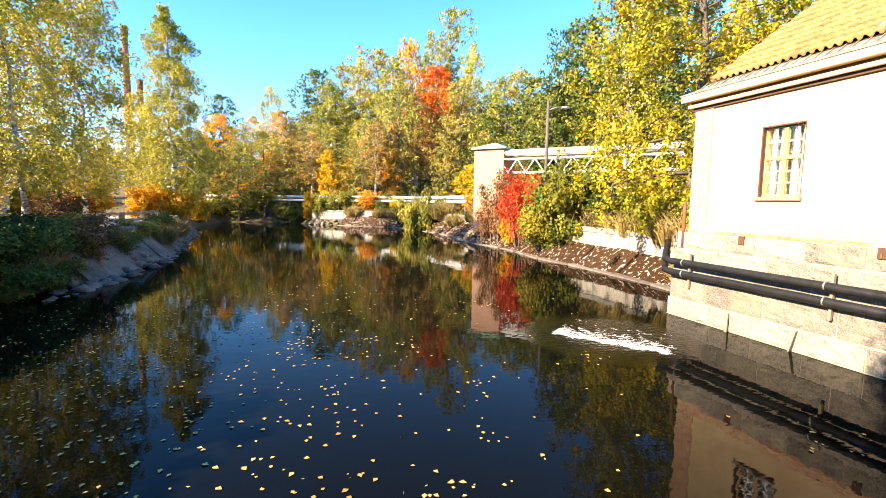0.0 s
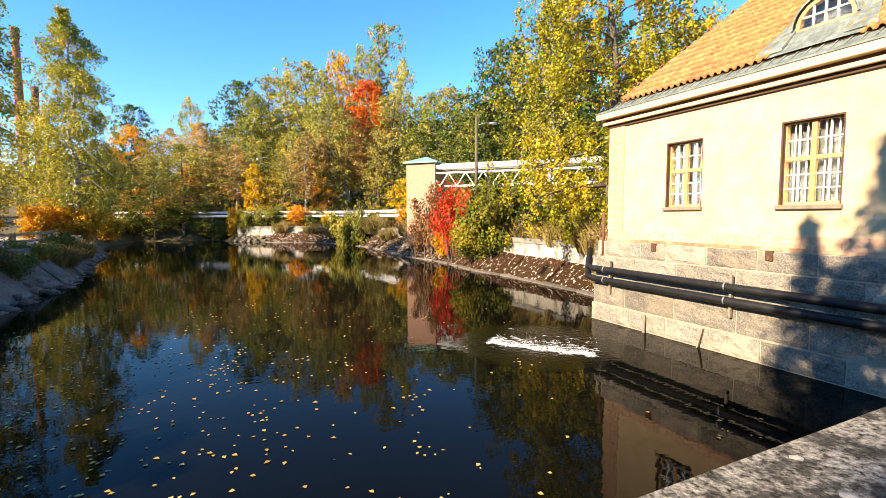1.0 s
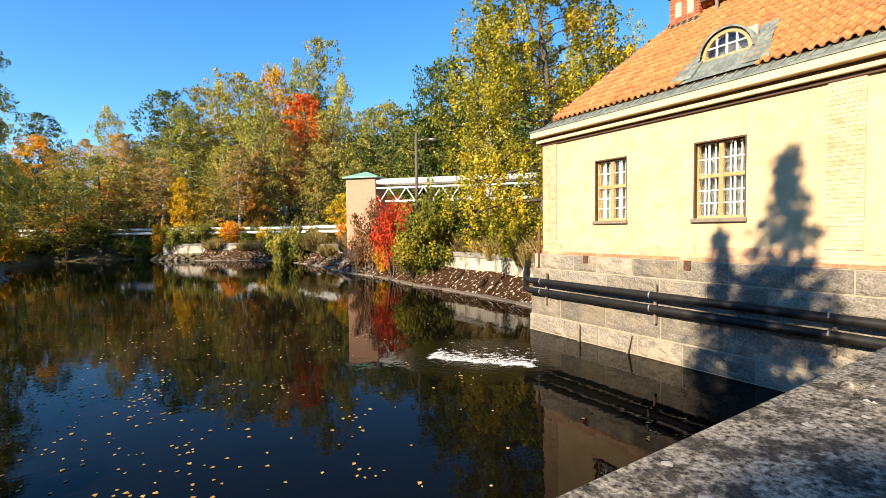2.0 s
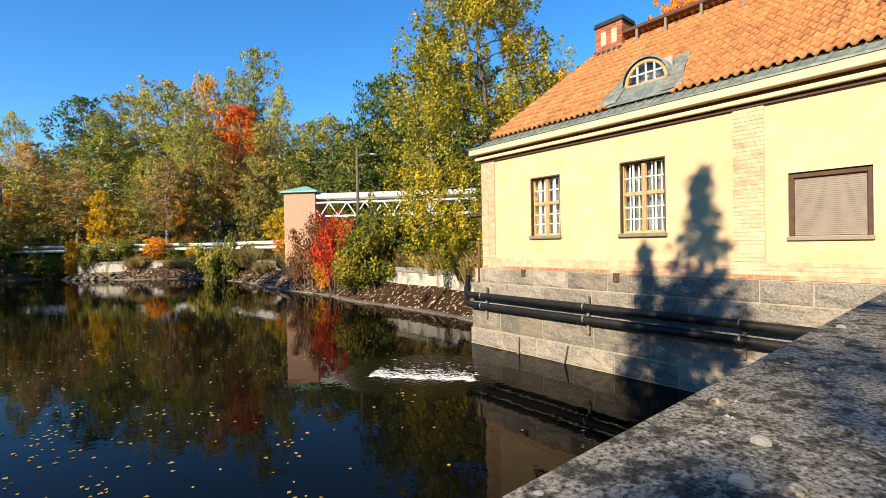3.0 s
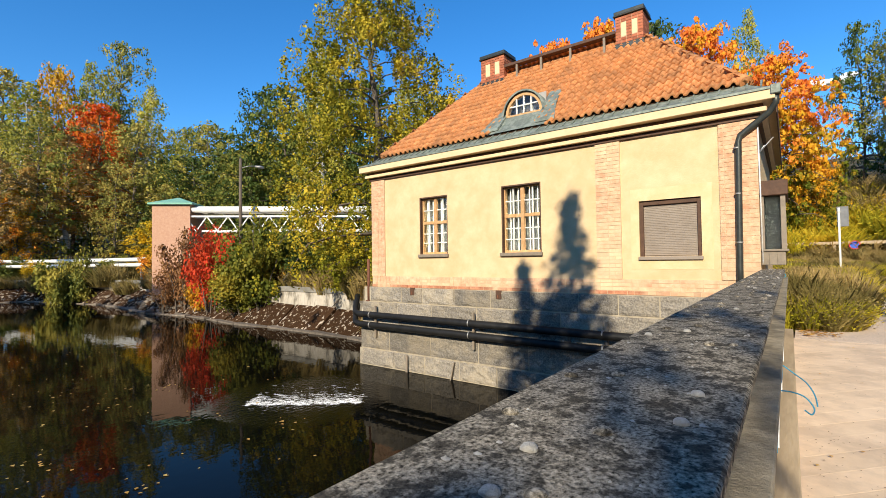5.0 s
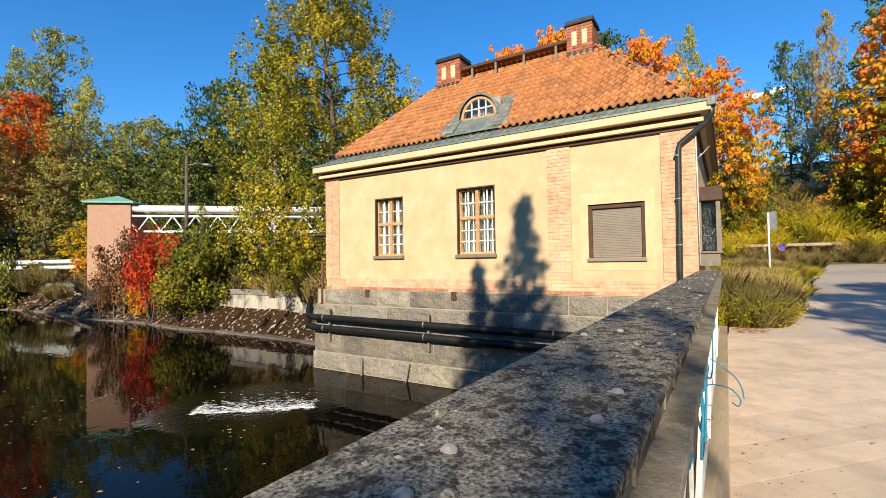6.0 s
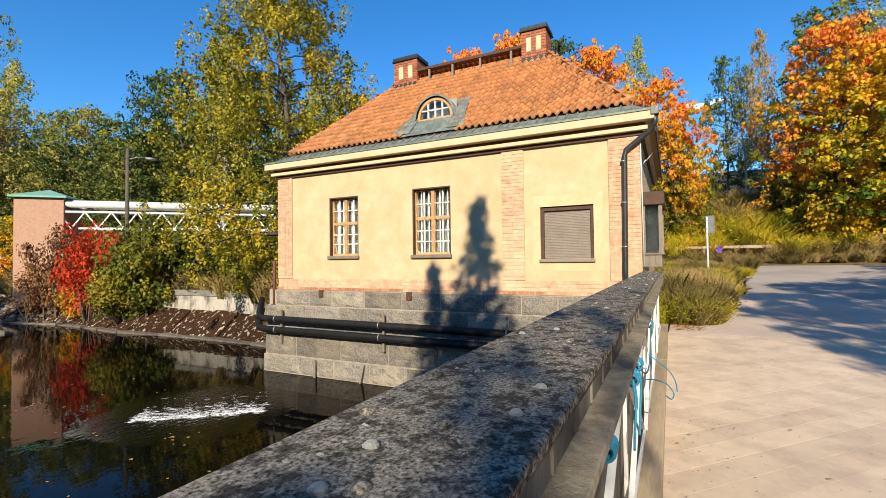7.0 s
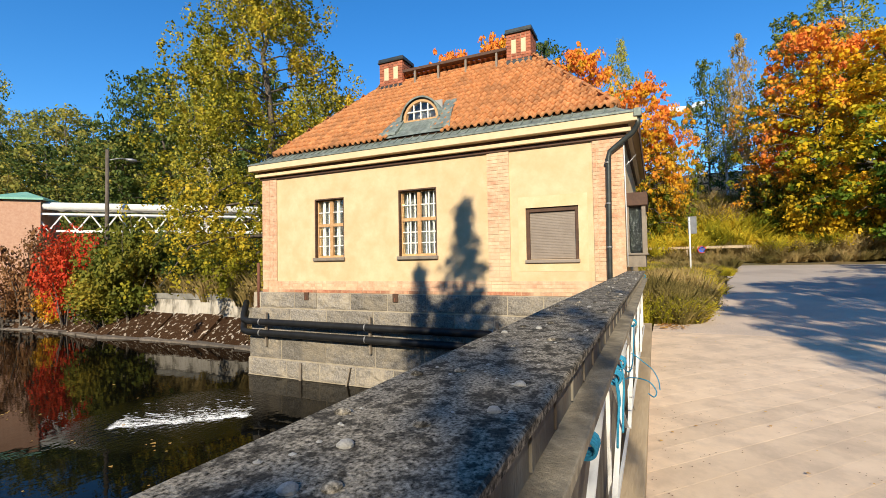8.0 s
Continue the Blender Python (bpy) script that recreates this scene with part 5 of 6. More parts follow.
for x, y, h, k in ((-16, 34, 15, 1.1), (-15, 24.5, 13, 1.2)):
    place(*[P_["birchfar"][0], x, y, h, P_["birchfar"][1]], turn=x, wide=k)

# the wood: kind, bearing of the tree as (x, y) direction, distance, height of the top over the eye per metre, width factor
WOOD = [
    ("dark", -0.145, 0.990, 92, 0.182, 0.8), ("orange", -0.150, 0.990, 76, 0.147, 0.85), ("birchfar", -0.115, 0.993, 74, 0.135, 0.9),
    ("birchfar", -0.055, 0.998, 84, 0.205, 0.9), ("tan", -0.09, 0.996, 88, 0.15, 1.0), ("tan", -0.035, 0.999, 70, 0.165, 1.0),
    ("dark", 0.028, 1.0, 82, 0.242, 0.85), ("olive", 0.005, 1.0, 68, 0.16, 0.9), ("birchfar", 0.058, 0.998, 76, 0.225, 1.1),
    ("olive", 0.085, 0.996, 86, 0.258, 1.0), ("birchfar", 0.120, 0.993, 90, 0.270, 1.0), ("olive", 0.155, 0.988, 84, 0.290, 1.1),
    ("birchfar", 0.185, 0.983, 78, 0.272, 1.2), ("orange", 0.222, 0.975, 88, 0.303, 0.6), ("redorange", 0.276, 0.961, 70, 0.262, 0.95),
    ("tan", 0.235, 0.972, 66, 0.205, 1.2), ("olive", 0.304, 0.953, 86, 0.375, 0.75), ("birchfar", 0.347, 0.938, 72, 0.305, 0.9),
    ("birchfar", 0.270, 0.963, 82, 0.325, 0.8), ("olive", 0.325, 0.946, 66, 0.24, 1.0), ("olive", 0.300, 0.954, 62, 0.17, 0.8),
    ("green", 0.435, 0.900, 60, 0.250, 0.9), ("birchfar", 0.395, 0.918, 66, 0.215, 1.0), ("green", 0.410, 0.912, 72, 0.235, 0.9),
    ("dark", 0.470, 0.883, 66, 0.238, 1.0), ("dark", 0.525, 0.851, 48, 0.325, 0.7), ("dark", 0.565, 0.825, 46, 0.338, 0.9),
    ("dark", 0.500, 0.866, 46, 0.22, 0.9), ("dark", 0.600, 0.800, 44, 0.30, 0.9), ("dark", 0.640, 0.768, 42, 0.32, 0.9),
    ("birchfar", 0.620, 0.785, 38, 0.43, 0.7), ("dark", 0.690, 0.724, 40, 0.36, 0.9), ("birchfar", 0.755, 0.656, 42, 0.41, 0.9),
    ("yellow", 0.052, 0.998, 64, 0.095, 0.42), ("yellow", 0.092, 0.996, 65, 0.082, 0.55), ("olive", 0.110, 0.994, 63, 0.12, 1.0),
    ("tan", 0.150, 0.989, 62, 0.16, 0.9), ("tan", -0.01, 1.0, 72, 0.10, 0.9), ("tan", 0.19, 0.982, 64, 0.15, 0.9), ("tan", 0.02, 1.0, 66, 0.13, 0.9),
    ("orange", -0.06, 0.998, 70, 0.09, 0.7), ("orange", 0.175, 0.985, 63, 0.12, 0.5), ("yellow", 0.36, 0.933, 52, 0.075, 0.9), ("olive", 0.375, 0.927, 56, 0.14, 0.9),
    ("birchfar", -0.20, 0.98, 72, 0.12, 1.0), ("green", -0.25, 0.968, 78, 0.10, 1.2), ("olive", -0.33, 0.944, 76, 0.11, 1.3), ("birchfar", -0.285, 0.958, 58, 0.17, 0.9), ("birchfar", -0.262, 0.965, 60, 0.15, 0.8), ("birchfar", -0.41, 0.912, 72, 0.12, 1.4), ("green", -0.185, 0.983, 62, 0.10, 1.0), 
    # behind and beside the building
    ("amber", 0.925, 0.380, 36, 0.485, 0.5), ("amber", 0.955, 0.297, 38, 0.51, 0.5), ("amber", 0.94, 0.34, 37, 0.44, 0.5), ("dark", 0.978, 0.21, 46, 0.49, 0.7),
    ("amber", 0.992, 0.128, 42, 0.46, 0.6), ("birchfar", 0.9985, 0.054, 50, 0.46, 0.6), ("amber", 0.9999, 0.014, 38, 0.37, 0.62),
    ("amber", 0.9995, -0.022, 39, 0.27, 0.5), ("dark", 0.995, -0.10, 52, 0.385, 0.45), ("birchfar", 0.992, -0.128, 50, 0.36, 0.6), ("tan", 0.988, -0.152, 47, 0.425, 0.35),
    ("amber", 0.966, -0.257, 41, 0.405, 0.72), ("maple", 0.940, -0.340, 40, 0.37, 0.95), ("amber", 0.979, -0.207, 43, 0.24, 0.6), ("birchfar", 0.955, -0.295, 56, 0.50, 1.0),
    ("dark", 0.972, -0.235, 54, 0.43, 0.8), ("maple", 0.915, -0.40, 39, 0.36, 0.9), ("dark", 0.985, -0.17, 54, 0.28, 0.8),
    ("dark", 0.985, 0.17, 60, 0.3, 1.1), ("green", 0.90, 0.44, 44, 0.33, 1.0), ("dark", 0.85, 0.53, 46, 0.36, 1.0), ("olive", 0.80, 0.60, 44, 0.38, 1.0),
]
for i, (k, dx, dy, dist, rise, wide) in enumerate(WOOD):
    x, y = 0.75 + dx * dist, 0.7 + dy * dist
    g = height_at(x, y)
    h = 1.41 + rise * dist * (1.13 if dy > 0.7 else 1.0) - g
    place(P_[k][0], x, y, h, P_[k][1], turn=i * 1.7, wide=1.15 * wide * min(1.6, (14.0 / h) ** 0.35))

SILHOUETTE = [(-0.45, 0.2), (-0.2, 0.16), (-0.145, 0.16), (-0.1, 0.14), (-0.05, 0.19), (0.03, 0.23), (0.09, 0.25), (0.16, 0.28), (0.23, 0.29), (0.30, 0.30), (0.35, 0.28), (0.40, 0.22), (0.44, 0.235), (0.50, 0.25), (0.57, 0.32), (0.7, 0.34), (0.95, 0.3)]
fill = random.Random(77)
kinds = ["green", "green", "olive", "birchfar", "birchfar", "green", "tan", "dark", "green", "olive"]
for i in range(46):
    bearing = -0.2 + 0.8 * (i + fill.uniform(-0.5, 0.5)) / 46
    dist = fill.uniform(64, 92) if bearing < 0.4 else fill.uniform(46, 66)
    x, y = 0.75 + bearing * dist, 0.7 + math.sqrt(1 - bearing * bearing) * dist
    g = height_at(x, y)
    h = 1.41 + float(np.interp(bearing, [a for a, b in SILHOUETTE], [b for a, b in SILHOUETTE])) * dist * (fill.uniform(0.35, 0.62) if i % 3 == 0 else fill.uniform(0.7, 0.97)) - g
    k = fill.choice(kinds) if bearing < 0.4 else fill.choice(("dark", "dark", "green"))
    place(P_[k][0], x, y, max(h, 4.0), P_[k][1], turn=i * 2.1, wide=fill.uniform(0.9, 1.2) * min(1.7, (14.0 / max(h, 4.0)) ** 0.4))
# shade trees behind the camera, unseen, shaped to throw shadows on wall, girder, road
proto("shade", "tall_tree", "tall high-crowned tree beyond the bridge end", "tree", LEAF["olive"], M["bark"], 18, 4.5, leaf=0.3, seed=21, base=0.5, count=8000, limbs=40, sparse=0.15)
proto("spire", "tall_tree", "slender pointed tree with a bare lower stem beside the bridge end", "tree", LEAF["olive"], M["bark"], 13, 1.35, leaf=0.1, seed=23, base=0.6, count=9000, limbs=80, shape="cone", puff=0.42, clumped=2.5, trunk=0.07)
proto("wisp", "tall_tree", "thin bare-stemmed young tree beside the bridge end", "tree", LEAF["olive"], M["bark"], 7.3, 0.6, leaf=0.075, seed=27, base=0.78, count=1300, limbs=22, trunk=0.045, sparse=0.35, puff=0.55, clumped=1.5)
# added out of view to darken the near bank and hold back sky light
proto("grove", "broadleaf_tree", "dense dark tree beside the bank road", "tree", LEAF["dark"], M["bark"], 9, 3.4, leaf=0.5, seed=24, base=0.08, count=3600, limbs=40)
for x, y, h, k, w in ((-8.0, -0.95, 14.6, "spire", 0.95), (-9.2, -0.1, 13.1, "spire", 0.8), (-8.4, -0.5, 12.1, "spire", 0.9), (-7.6, -1.85, 8.3, "wisp", 0.4), (-7.2, -1.42, 7.8, "wisp", 0.55), (-7.6, -2.2, 8.9, "wisp", 0.24), (-7.9, -2.75, 9.6, "wisp", 0.12), (-8.0, -7.0, 11.2, "shade", 0.32), (-12.0, -13.5, 19, "shade", 0.8), (-13.0, 4.0, 5.2, "grove", 1.5), (-12.8, 8.0, 5.2, "grove", 1.5), (-12.8, 11.8, 5.2, "grove", 1.5), (-13.4, 15.4, 5.6, "grove", 1.5), (-15.6, 18.6, 6.5, "grove", 1.4), (25.0, 22.0, 9.5, "dark", 1.1), (26.5, 28.0, 10.5, "dark", 1.1), (24.0, 17.0, 8.5, "dark", 1.1), (28.0, 34.0, 11.0, "dark", 1.1), (-9.0, -10.8, 16, "shade", 0.8), (-8.0, -16.0, 19, "shade", 1.0), (0.0, -19.5, 19, "shade", 1.0)):
    place(P_[k][0], x, y, h, P_[k][1], turn=y, wide=w)
# unseen ring of trees, added round the bridge to block low sky light
for i in range(26):
    a = radians(140 + i * 6.6)
    far = 46 + 7 * (i % 3)
    place(P_["grove"][0], far * math.cos(a), far * math.sin(a), 13.5 + 2.5 * (i % 2) + 0.8 * (i % 3), P_["grove"][1], turn=i * 1.9, wide=1.25)
for key in P_:
    root = P_[key][0]
    for o in [*root.children_recursive, root]:
        bpy.data.objects.remove(o)

# bushes along the banks
B_ = {}
def bproto(key, *a, **k):
    B_[key] = (bush(*a, **k), a[3], a[4])
bproto("green", "bush", "dense green willow bush overhanging the bank", LEAF["green"], 3.0, 1.5, count=6000, leaf=0.13, seed=41)
bproto("mixed", "bush", "yellow-green willow bush over the slab apron", LEAF["willow"], 3.0, 1.4, count=9000, leaf=0.10, seed=42)
bproto("red", "bush", "scarlet autumn bush before the brick tower", LEAF["red"], 3.0, 1.2, count=4600, leaf=0.085, seed=43)
bproto("russet", "bush", "russet thin-leaved bush before the brick tower", LEAF["russet"], 3.0, 1.0, count=2800, leaf=0.085, seed=44)
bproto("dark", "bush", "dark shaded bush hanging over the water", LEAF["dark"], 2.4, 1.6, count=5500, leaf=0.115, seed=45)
bproto("orange", "bush", "low orange-yellow bush on the bank", LEAF["orange"], 2.0, 1.2, count=4200, leaf=0.12, seed=46)
def grass_clump(label, leaves, height, radius, count, seed):
    """Upright narrow blades and thin stalks, bent outwards."""
    rng = np.random.default_rng(seed)
    root = thing("weed_clump", label, "weeds", "weeds by the road")
    a = rng.uniform(0, 6.283, count)
    r = radius * np.sqrt(rng.uniform(0, 1, count))
    foot = np.column_stack([np.cos(a) * r, np.sin(a) * r, np.full(count, -0.05)])
    h = height * rng.uniform(0.35, 1.0, count) * (1 - 0.4 * (r / radius) ** 2)
    bend = np.column_stack([rng.normal(size=count), rng.normal(size=count), np.zeros(count)]) * (0.22 * h)[:, None] + foot * [0.25, 0.25, 0]
    w = (rng.uniform(0.006, 0.022, count))[:, None]
    side = np.column_stack([np.cos(a * 3.7), np.sin(a * 3.7), np.zeros(count)])
    mid = foot + bend * 0.35 + np.column_stack([np.zeros(count), np.zeros(count), h * 0.6])
    top = foot + bend + np.column_stack([np.zeros(count), np.zeros(count), h])
    v = np.stack([foot - side * w * 0.6, foot + side * w * 0.6, mid + side * w, top, mid - side * w], 1).reshape(-1, 3)
    f = np.arange(count * 5).reshape(-1, 5)
    ob = new("grass_tuft", raw("grass_tuft", v, f, leaves))
    ob.parent = root
    tagged(ob, kind="stuff")
    tips = top[rng.integers(0, count, count)] * [1, 1, 0.85] + rng.normal(size=(count, 3)) * 0.06
    lv, lf = leaf_cloud(rng, tips[tips[:, 2] > 0.05], 0.045)
    ob = new("leafage", raw("leafage", lv, lf, leaves))
    ob.parent = root
    tagged(ob, kind="stuff")
    return root
B_["weed"] = (grass_clump("tall yellowing weeds at the road side", LEAF["weed"], 1.4, 0.9, 1500, 47), 1.4, 0.9)
B_["grass"] = (grass_clump("dry brown grass and stalks beside the road", LEAF["grass"], 1.3, 0.8, 1500, 48), 1.3, 0.8)
bproto("yellow", "bush", "spreading yellow hazel bush under the maples", LEAF["yellow"], 3.0, 2.0, count=6000, leaf=0.15, seed=49, stems=20)
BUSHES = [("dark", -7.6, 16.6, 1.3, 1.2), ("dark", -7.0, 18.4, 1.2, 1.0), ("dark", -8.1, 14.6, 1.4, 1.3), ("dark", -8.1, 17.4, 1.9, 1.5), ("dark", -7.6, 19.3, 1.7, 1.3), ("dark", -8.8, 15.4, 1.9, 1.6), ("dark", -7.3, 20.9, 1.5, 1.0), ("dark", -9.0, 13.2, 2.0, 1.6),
          ("green", 12, 46.5, 5.6, 1.9), ("mixed", 14, 22.6, 5.3, 2), ("mixed", 13.6, 23.6, 2.8, 1.7), ("dark", 15.8, 22.6, 3.4, 1.8), ("dark", 15.9, 19.6, 2.4, 1.6), ("mixed", 14.2, 24, 3.6, 1.6), ("red", 13.75, 26.6, 5.6, 1.5), ("russet", 13.4, 29.8, 5.8, 1.3), ("russet", 13, 31, 3.4, 1.3),
          ("orange", 13.8, 27.6, 2.2, 1), ("orange", 15.6, 22, 1.6, 1), ("grass", 14.8, 33.5, 1.3, 1), ("grass", 14.9, 37, 1.3, 1), ("grass", 14.6, 41, 1.4, 1.1), ("grass", 13.2, 48.5, 1.4, 1.2), ("grass", 10, 55.4, 1.3, 1.2), ("grass", 7, 57.8, 1.4, 1.2), ("green", 2.6, 60.6, 2.2, 1.2), ("grass", 15.8, 19.5, 1.6, 1.2), ("grass", 15.6, 18, 1.8, 1.2), ("grass", 15.9, 21, 1.9, 1.2), ("grass", 15.4, 15.5, 1.8, 1.2), ("grass", 13.5, 12.9, 1.2, 0.8),
          ("green", -9.8, 67, 3.4, 2.4), ("orange", -7, 68, 3.0, 1.6), ("green", -4.6, 68, 3.2, 2.2), ("green", -1.5, 66.5, 3, 2.2), ("dark", 0.2, 63.5, 2.6, 1.8), ("orange", 1.6, 61.5, 3.4, 1.2), ("green", 3.8, 60.5, 3.4, 1.8), ("green", 6.4, 60, 3.2, 1.8),
          ("orange", -10.5, 58, 3, 1.6), ("orange", -9.6, 44, 2.8, 1.7), ("orange", -11.5, 43, 2.6, 1.7), ("dark", -8.8, 15, 1.2, 1.7), ("dark", -9.1, 17.5, 1.3, 1.6), ("dark", -8.7, 12.2, 1.2, 1.7), ("dark", -8.9, 19.3, 1.3, 1.4), ("dark", -8.8, 20.5, 1.3, 1.5), ("green", -8.6, 22.5, 1.3, 1.2), ("russet", -8.9, 24.5, 2.4, 1.3), ("green", -9.6, 26.5, 1.3, 1.2), ("dark", -9.3, 9, 1.4, 1.8), ("dark", -7.6, 10.5, 1.1, 1.2), ("russet", -7.8, 13.6, 1.3, 1.1), ("dark", -8.2, 16.2, 1.1, 1.1), ("grass", -7.9, 18.4, 1.1, 1), ("green", -7.2, 26.5, 1.3, 1.2), ("grass", -7, 29, 1.4, 1), ("dark", -7.4, 31.5, 1.6, 1.2), ("grass", -7.6, 34.5, 1.5, 1), ("dark", -6.7, 23.4, 1.3, 1), ("russet", -6.9, 20.9, 2.2, 1.1),
          ("orange", -14, 40, 2.6, 2), ("orange", -17, 38, 2.6, 2.2), ("orange", 8.5, 57.5, 2.6, 1.6), ("grass", 12.5, 52.5, 2.2, 1.8), ("grass", 14.8, 45, 2.2, 1.8), ("orange", 15.6, 38, 2.4, 1.6), ("grass", 15.6, 35.5, 2, 1.6), ("green", 17, 34, 3, 1.6),
          ("weed", 38.5, -1.5, 2, 2.4), ("weed", 39.5, -4, 2.2, 2.6), ("weed", 38.2, -6.5, 1.6, 2), ("weed", 38.8, -9.5, 1.8, 2.2), ("weed", 41.5, -2.6, 2.2, 2.6), ("weed", 42.5, -5.6, 2.2, 2.6), ("grass", 44, -1, 2.2, 2.6), ("grass", 38.5, -12, 1.6, 2.4), ("grass", 39, -14.5, 1.6, 2.4), ("weed", 37.6, 1.2, 2, 2.2), ("grass", 46, -4, 2.4, 3), ("yellow", 38.6, -9.2, 4.2, 2.6), ("yellow", 38.4, -12.2, 4.4, 2.8), ("yellow", 38.6, -15.4, 4.2, 2.8), ("weed", 40.5, 0.4, 2.2, 2.4), ("weed", 43, 0.6, 2.2, 2.4), ("grass", 37.8, -3.4, 1.3, 1.6), ("grass", 37.6, -5.6, 1.3, 1.8), ("grass", 37.9, -8, 1.3, 1.8), ("grass", 38.2, -10.4, 1.4, 1.9), ("grass", 37.4, -0.6, 1.2, 1.6), *[("grass", 36.1 + 0.06 * j + 0.2 * (j % 3), 1.0 - 1.15 * j, 0.75 + 0.25 * (j % 2), 1.1) for j in range(14)], *[("grass" if j % 3 else "weed", 43.5 + 1.3 * (j // 2), -1.2 - 2.6 * (j % 2) - 0.5 * (j % 3), 2.0, 2.4) for j in range(14)], ("dark", 44, -11, 5, 3.5), ("dark", 43.5, -15, 5, 3.5), ("dark", 44.5, -8, 4, 2.5)]
for i, (k, x, y, h, r) in enumerate(BUSHES):
    pr, ph, prad = B_[k]
    m = Matrix.Translation((x, y, height_at(x, y))) @ Matrix.Rotation(i * 1.3, 4, "Z")
    o = copy_thing(pr, m)
    o.matrix_basis = m @ Matrix.Diagonal((r / prad, r / prad, h / ph, 1))
# undergrowth at the foot of the far wood
under = random.Random(15)
for i in range(30):
    u = i / 29
    x, y = -11 + 26 * u ** 0.9 + under.uniform(-0.8, 0.8), 70.5 - 24 * u ** 2.2 + under.uniform(-0.5, 2.5)
    pr, ph, prad = B_[under.choice(("orange", "green", "yellow", "green", "russet", "mixed", "green", "green"))]
    r, h = under.uniform(0.9, 1.7), under.uniform(1.4, 3.0)
    m = Matrix.Translation((x, y, height_at(x, y))) @ Matrix.Rotation(i * 1.7, 4, "Z")
    o = copy_thing(pr, m)
    o.matrix_basis = m @ Matrix.Diagonal((r / prad, r / prad, h / ph, 1))
rng = random.Random(8)
for i in range(88):
    x = 12.5 + 23 * rng.uniform(0, 1) ** 1.7
    y = rng.uniform(0.25 - (x - 12.6) * 0.19, 1.1)
    pr, ph, prad = B_[rng.choice(("grass", "grass", "grass", "grass", "grass", "weed"))]
    m = Matrix.Translation((x, y, float(road_rise(x, y)))) @ Matrix.Rotation(i * 1.1, 4, "Z")
    o = copy_thing(pr, m)
    o.matrix_basis = m @ Matrix.Diagonal((0.8, 0.8, rng.uniform(0.45, 1.05) * (0.6 if x > 17 else 1.0), 1))
for key in B_:
    root = B_[key][0]
    for o in [*root.children_recursive, root]:
        bpy.data.objects.remove(o)

# ---- small things ----
def far_pipes():
    line = [(15.6, 34.5), (15.7, 41.0), (14.6, 47.5), (12.2, 54.6), (6.0, 59.4), (-3.0, 67.5), (-12.0, 69.0)]
    for z, r, off, lab in ((1.86, 0.17, 0.25, "upper grey insulated pipe on posts along the bank"), (1.42, 0.15, -0.1, "shiny lower insulated pipe on posts along the bank")):
        p = thing("bank_pipe", lab, "pipe", "pipes along the bank", at=(12, 50, z))
        pts = [(x + off, y + off, z) for x, y in line]
        bm = bmesh.new()
        tube(bm, pts, r, 10)
        part("pipe", bm, M["white"], p)
    for (ax, ay), (bx, by) in zip(line, line[1:]):
        n = max(1, int(math.hypot(bx - ax, by - ay) / 3.2))
        for i in range(n):
            x, y = ax + (bx - ax) * (i + 0.3) / n, ay + (by - ay) * (i + 0.3) / n
            q = thing("pipe_post", "grey steel post carrying the bank pipes", "post", "posts of the bank pipes", at=(x, y, 0.5))
            zf = min(height_at(x, y), 0.3)
            part("upright", boxes((x - 0.07, x + 0.07, y - 0.07, y + 0.07, zf - 0.3, 1.66)), M["steel"], q)
            part("cross_arm", boxes((x - 0.3, x + 0.45, y - 0.04, y + 0.04, 1.60, 1.66)), M["steel"], q)

far_pipes()

def bank_fence():
    f = thing("roadside_fence", "weathered timber guard fence along the bank road", "fence", at=(-9, 27, 0))
    pts = [(-13.5, 21.0), (-12.2, 23.6), (-11.0, 26.2), (-9.9, 28.8), (-9.2, 31.4), (-8.9, 34.0), (-9.0, 36.5)]
    for x, y in pts:
        z = height_at(x, y)
        part("post", boxes((x - 0.12, x + 0.12, y - 0.12, y + 0.12, z - 0.3, 0.62), bevel=0.02), M["timber"], f)
    for (ax, ay), (bx, by) in zip(pts, pts[1:]):
        for z in (0.12, 0.5):
            bm = bmesh.new()
            beam(bm, (ax, ay, z), (bx, by, z), 0.06, 0.13)
            part("rail", bm, M["timber"], f)

bank_fence()
strip("bank_road", "pale gravel road on the far bank behind the birches", [(-10.0, 24), (-9.6, 34), (-10.4, 42), (-13.5, 50), (-16, 46), (-13.6, 36), (-13.8, 27), (-16, 18), (-13, 16)], -0.16, M["gravel"], "road")

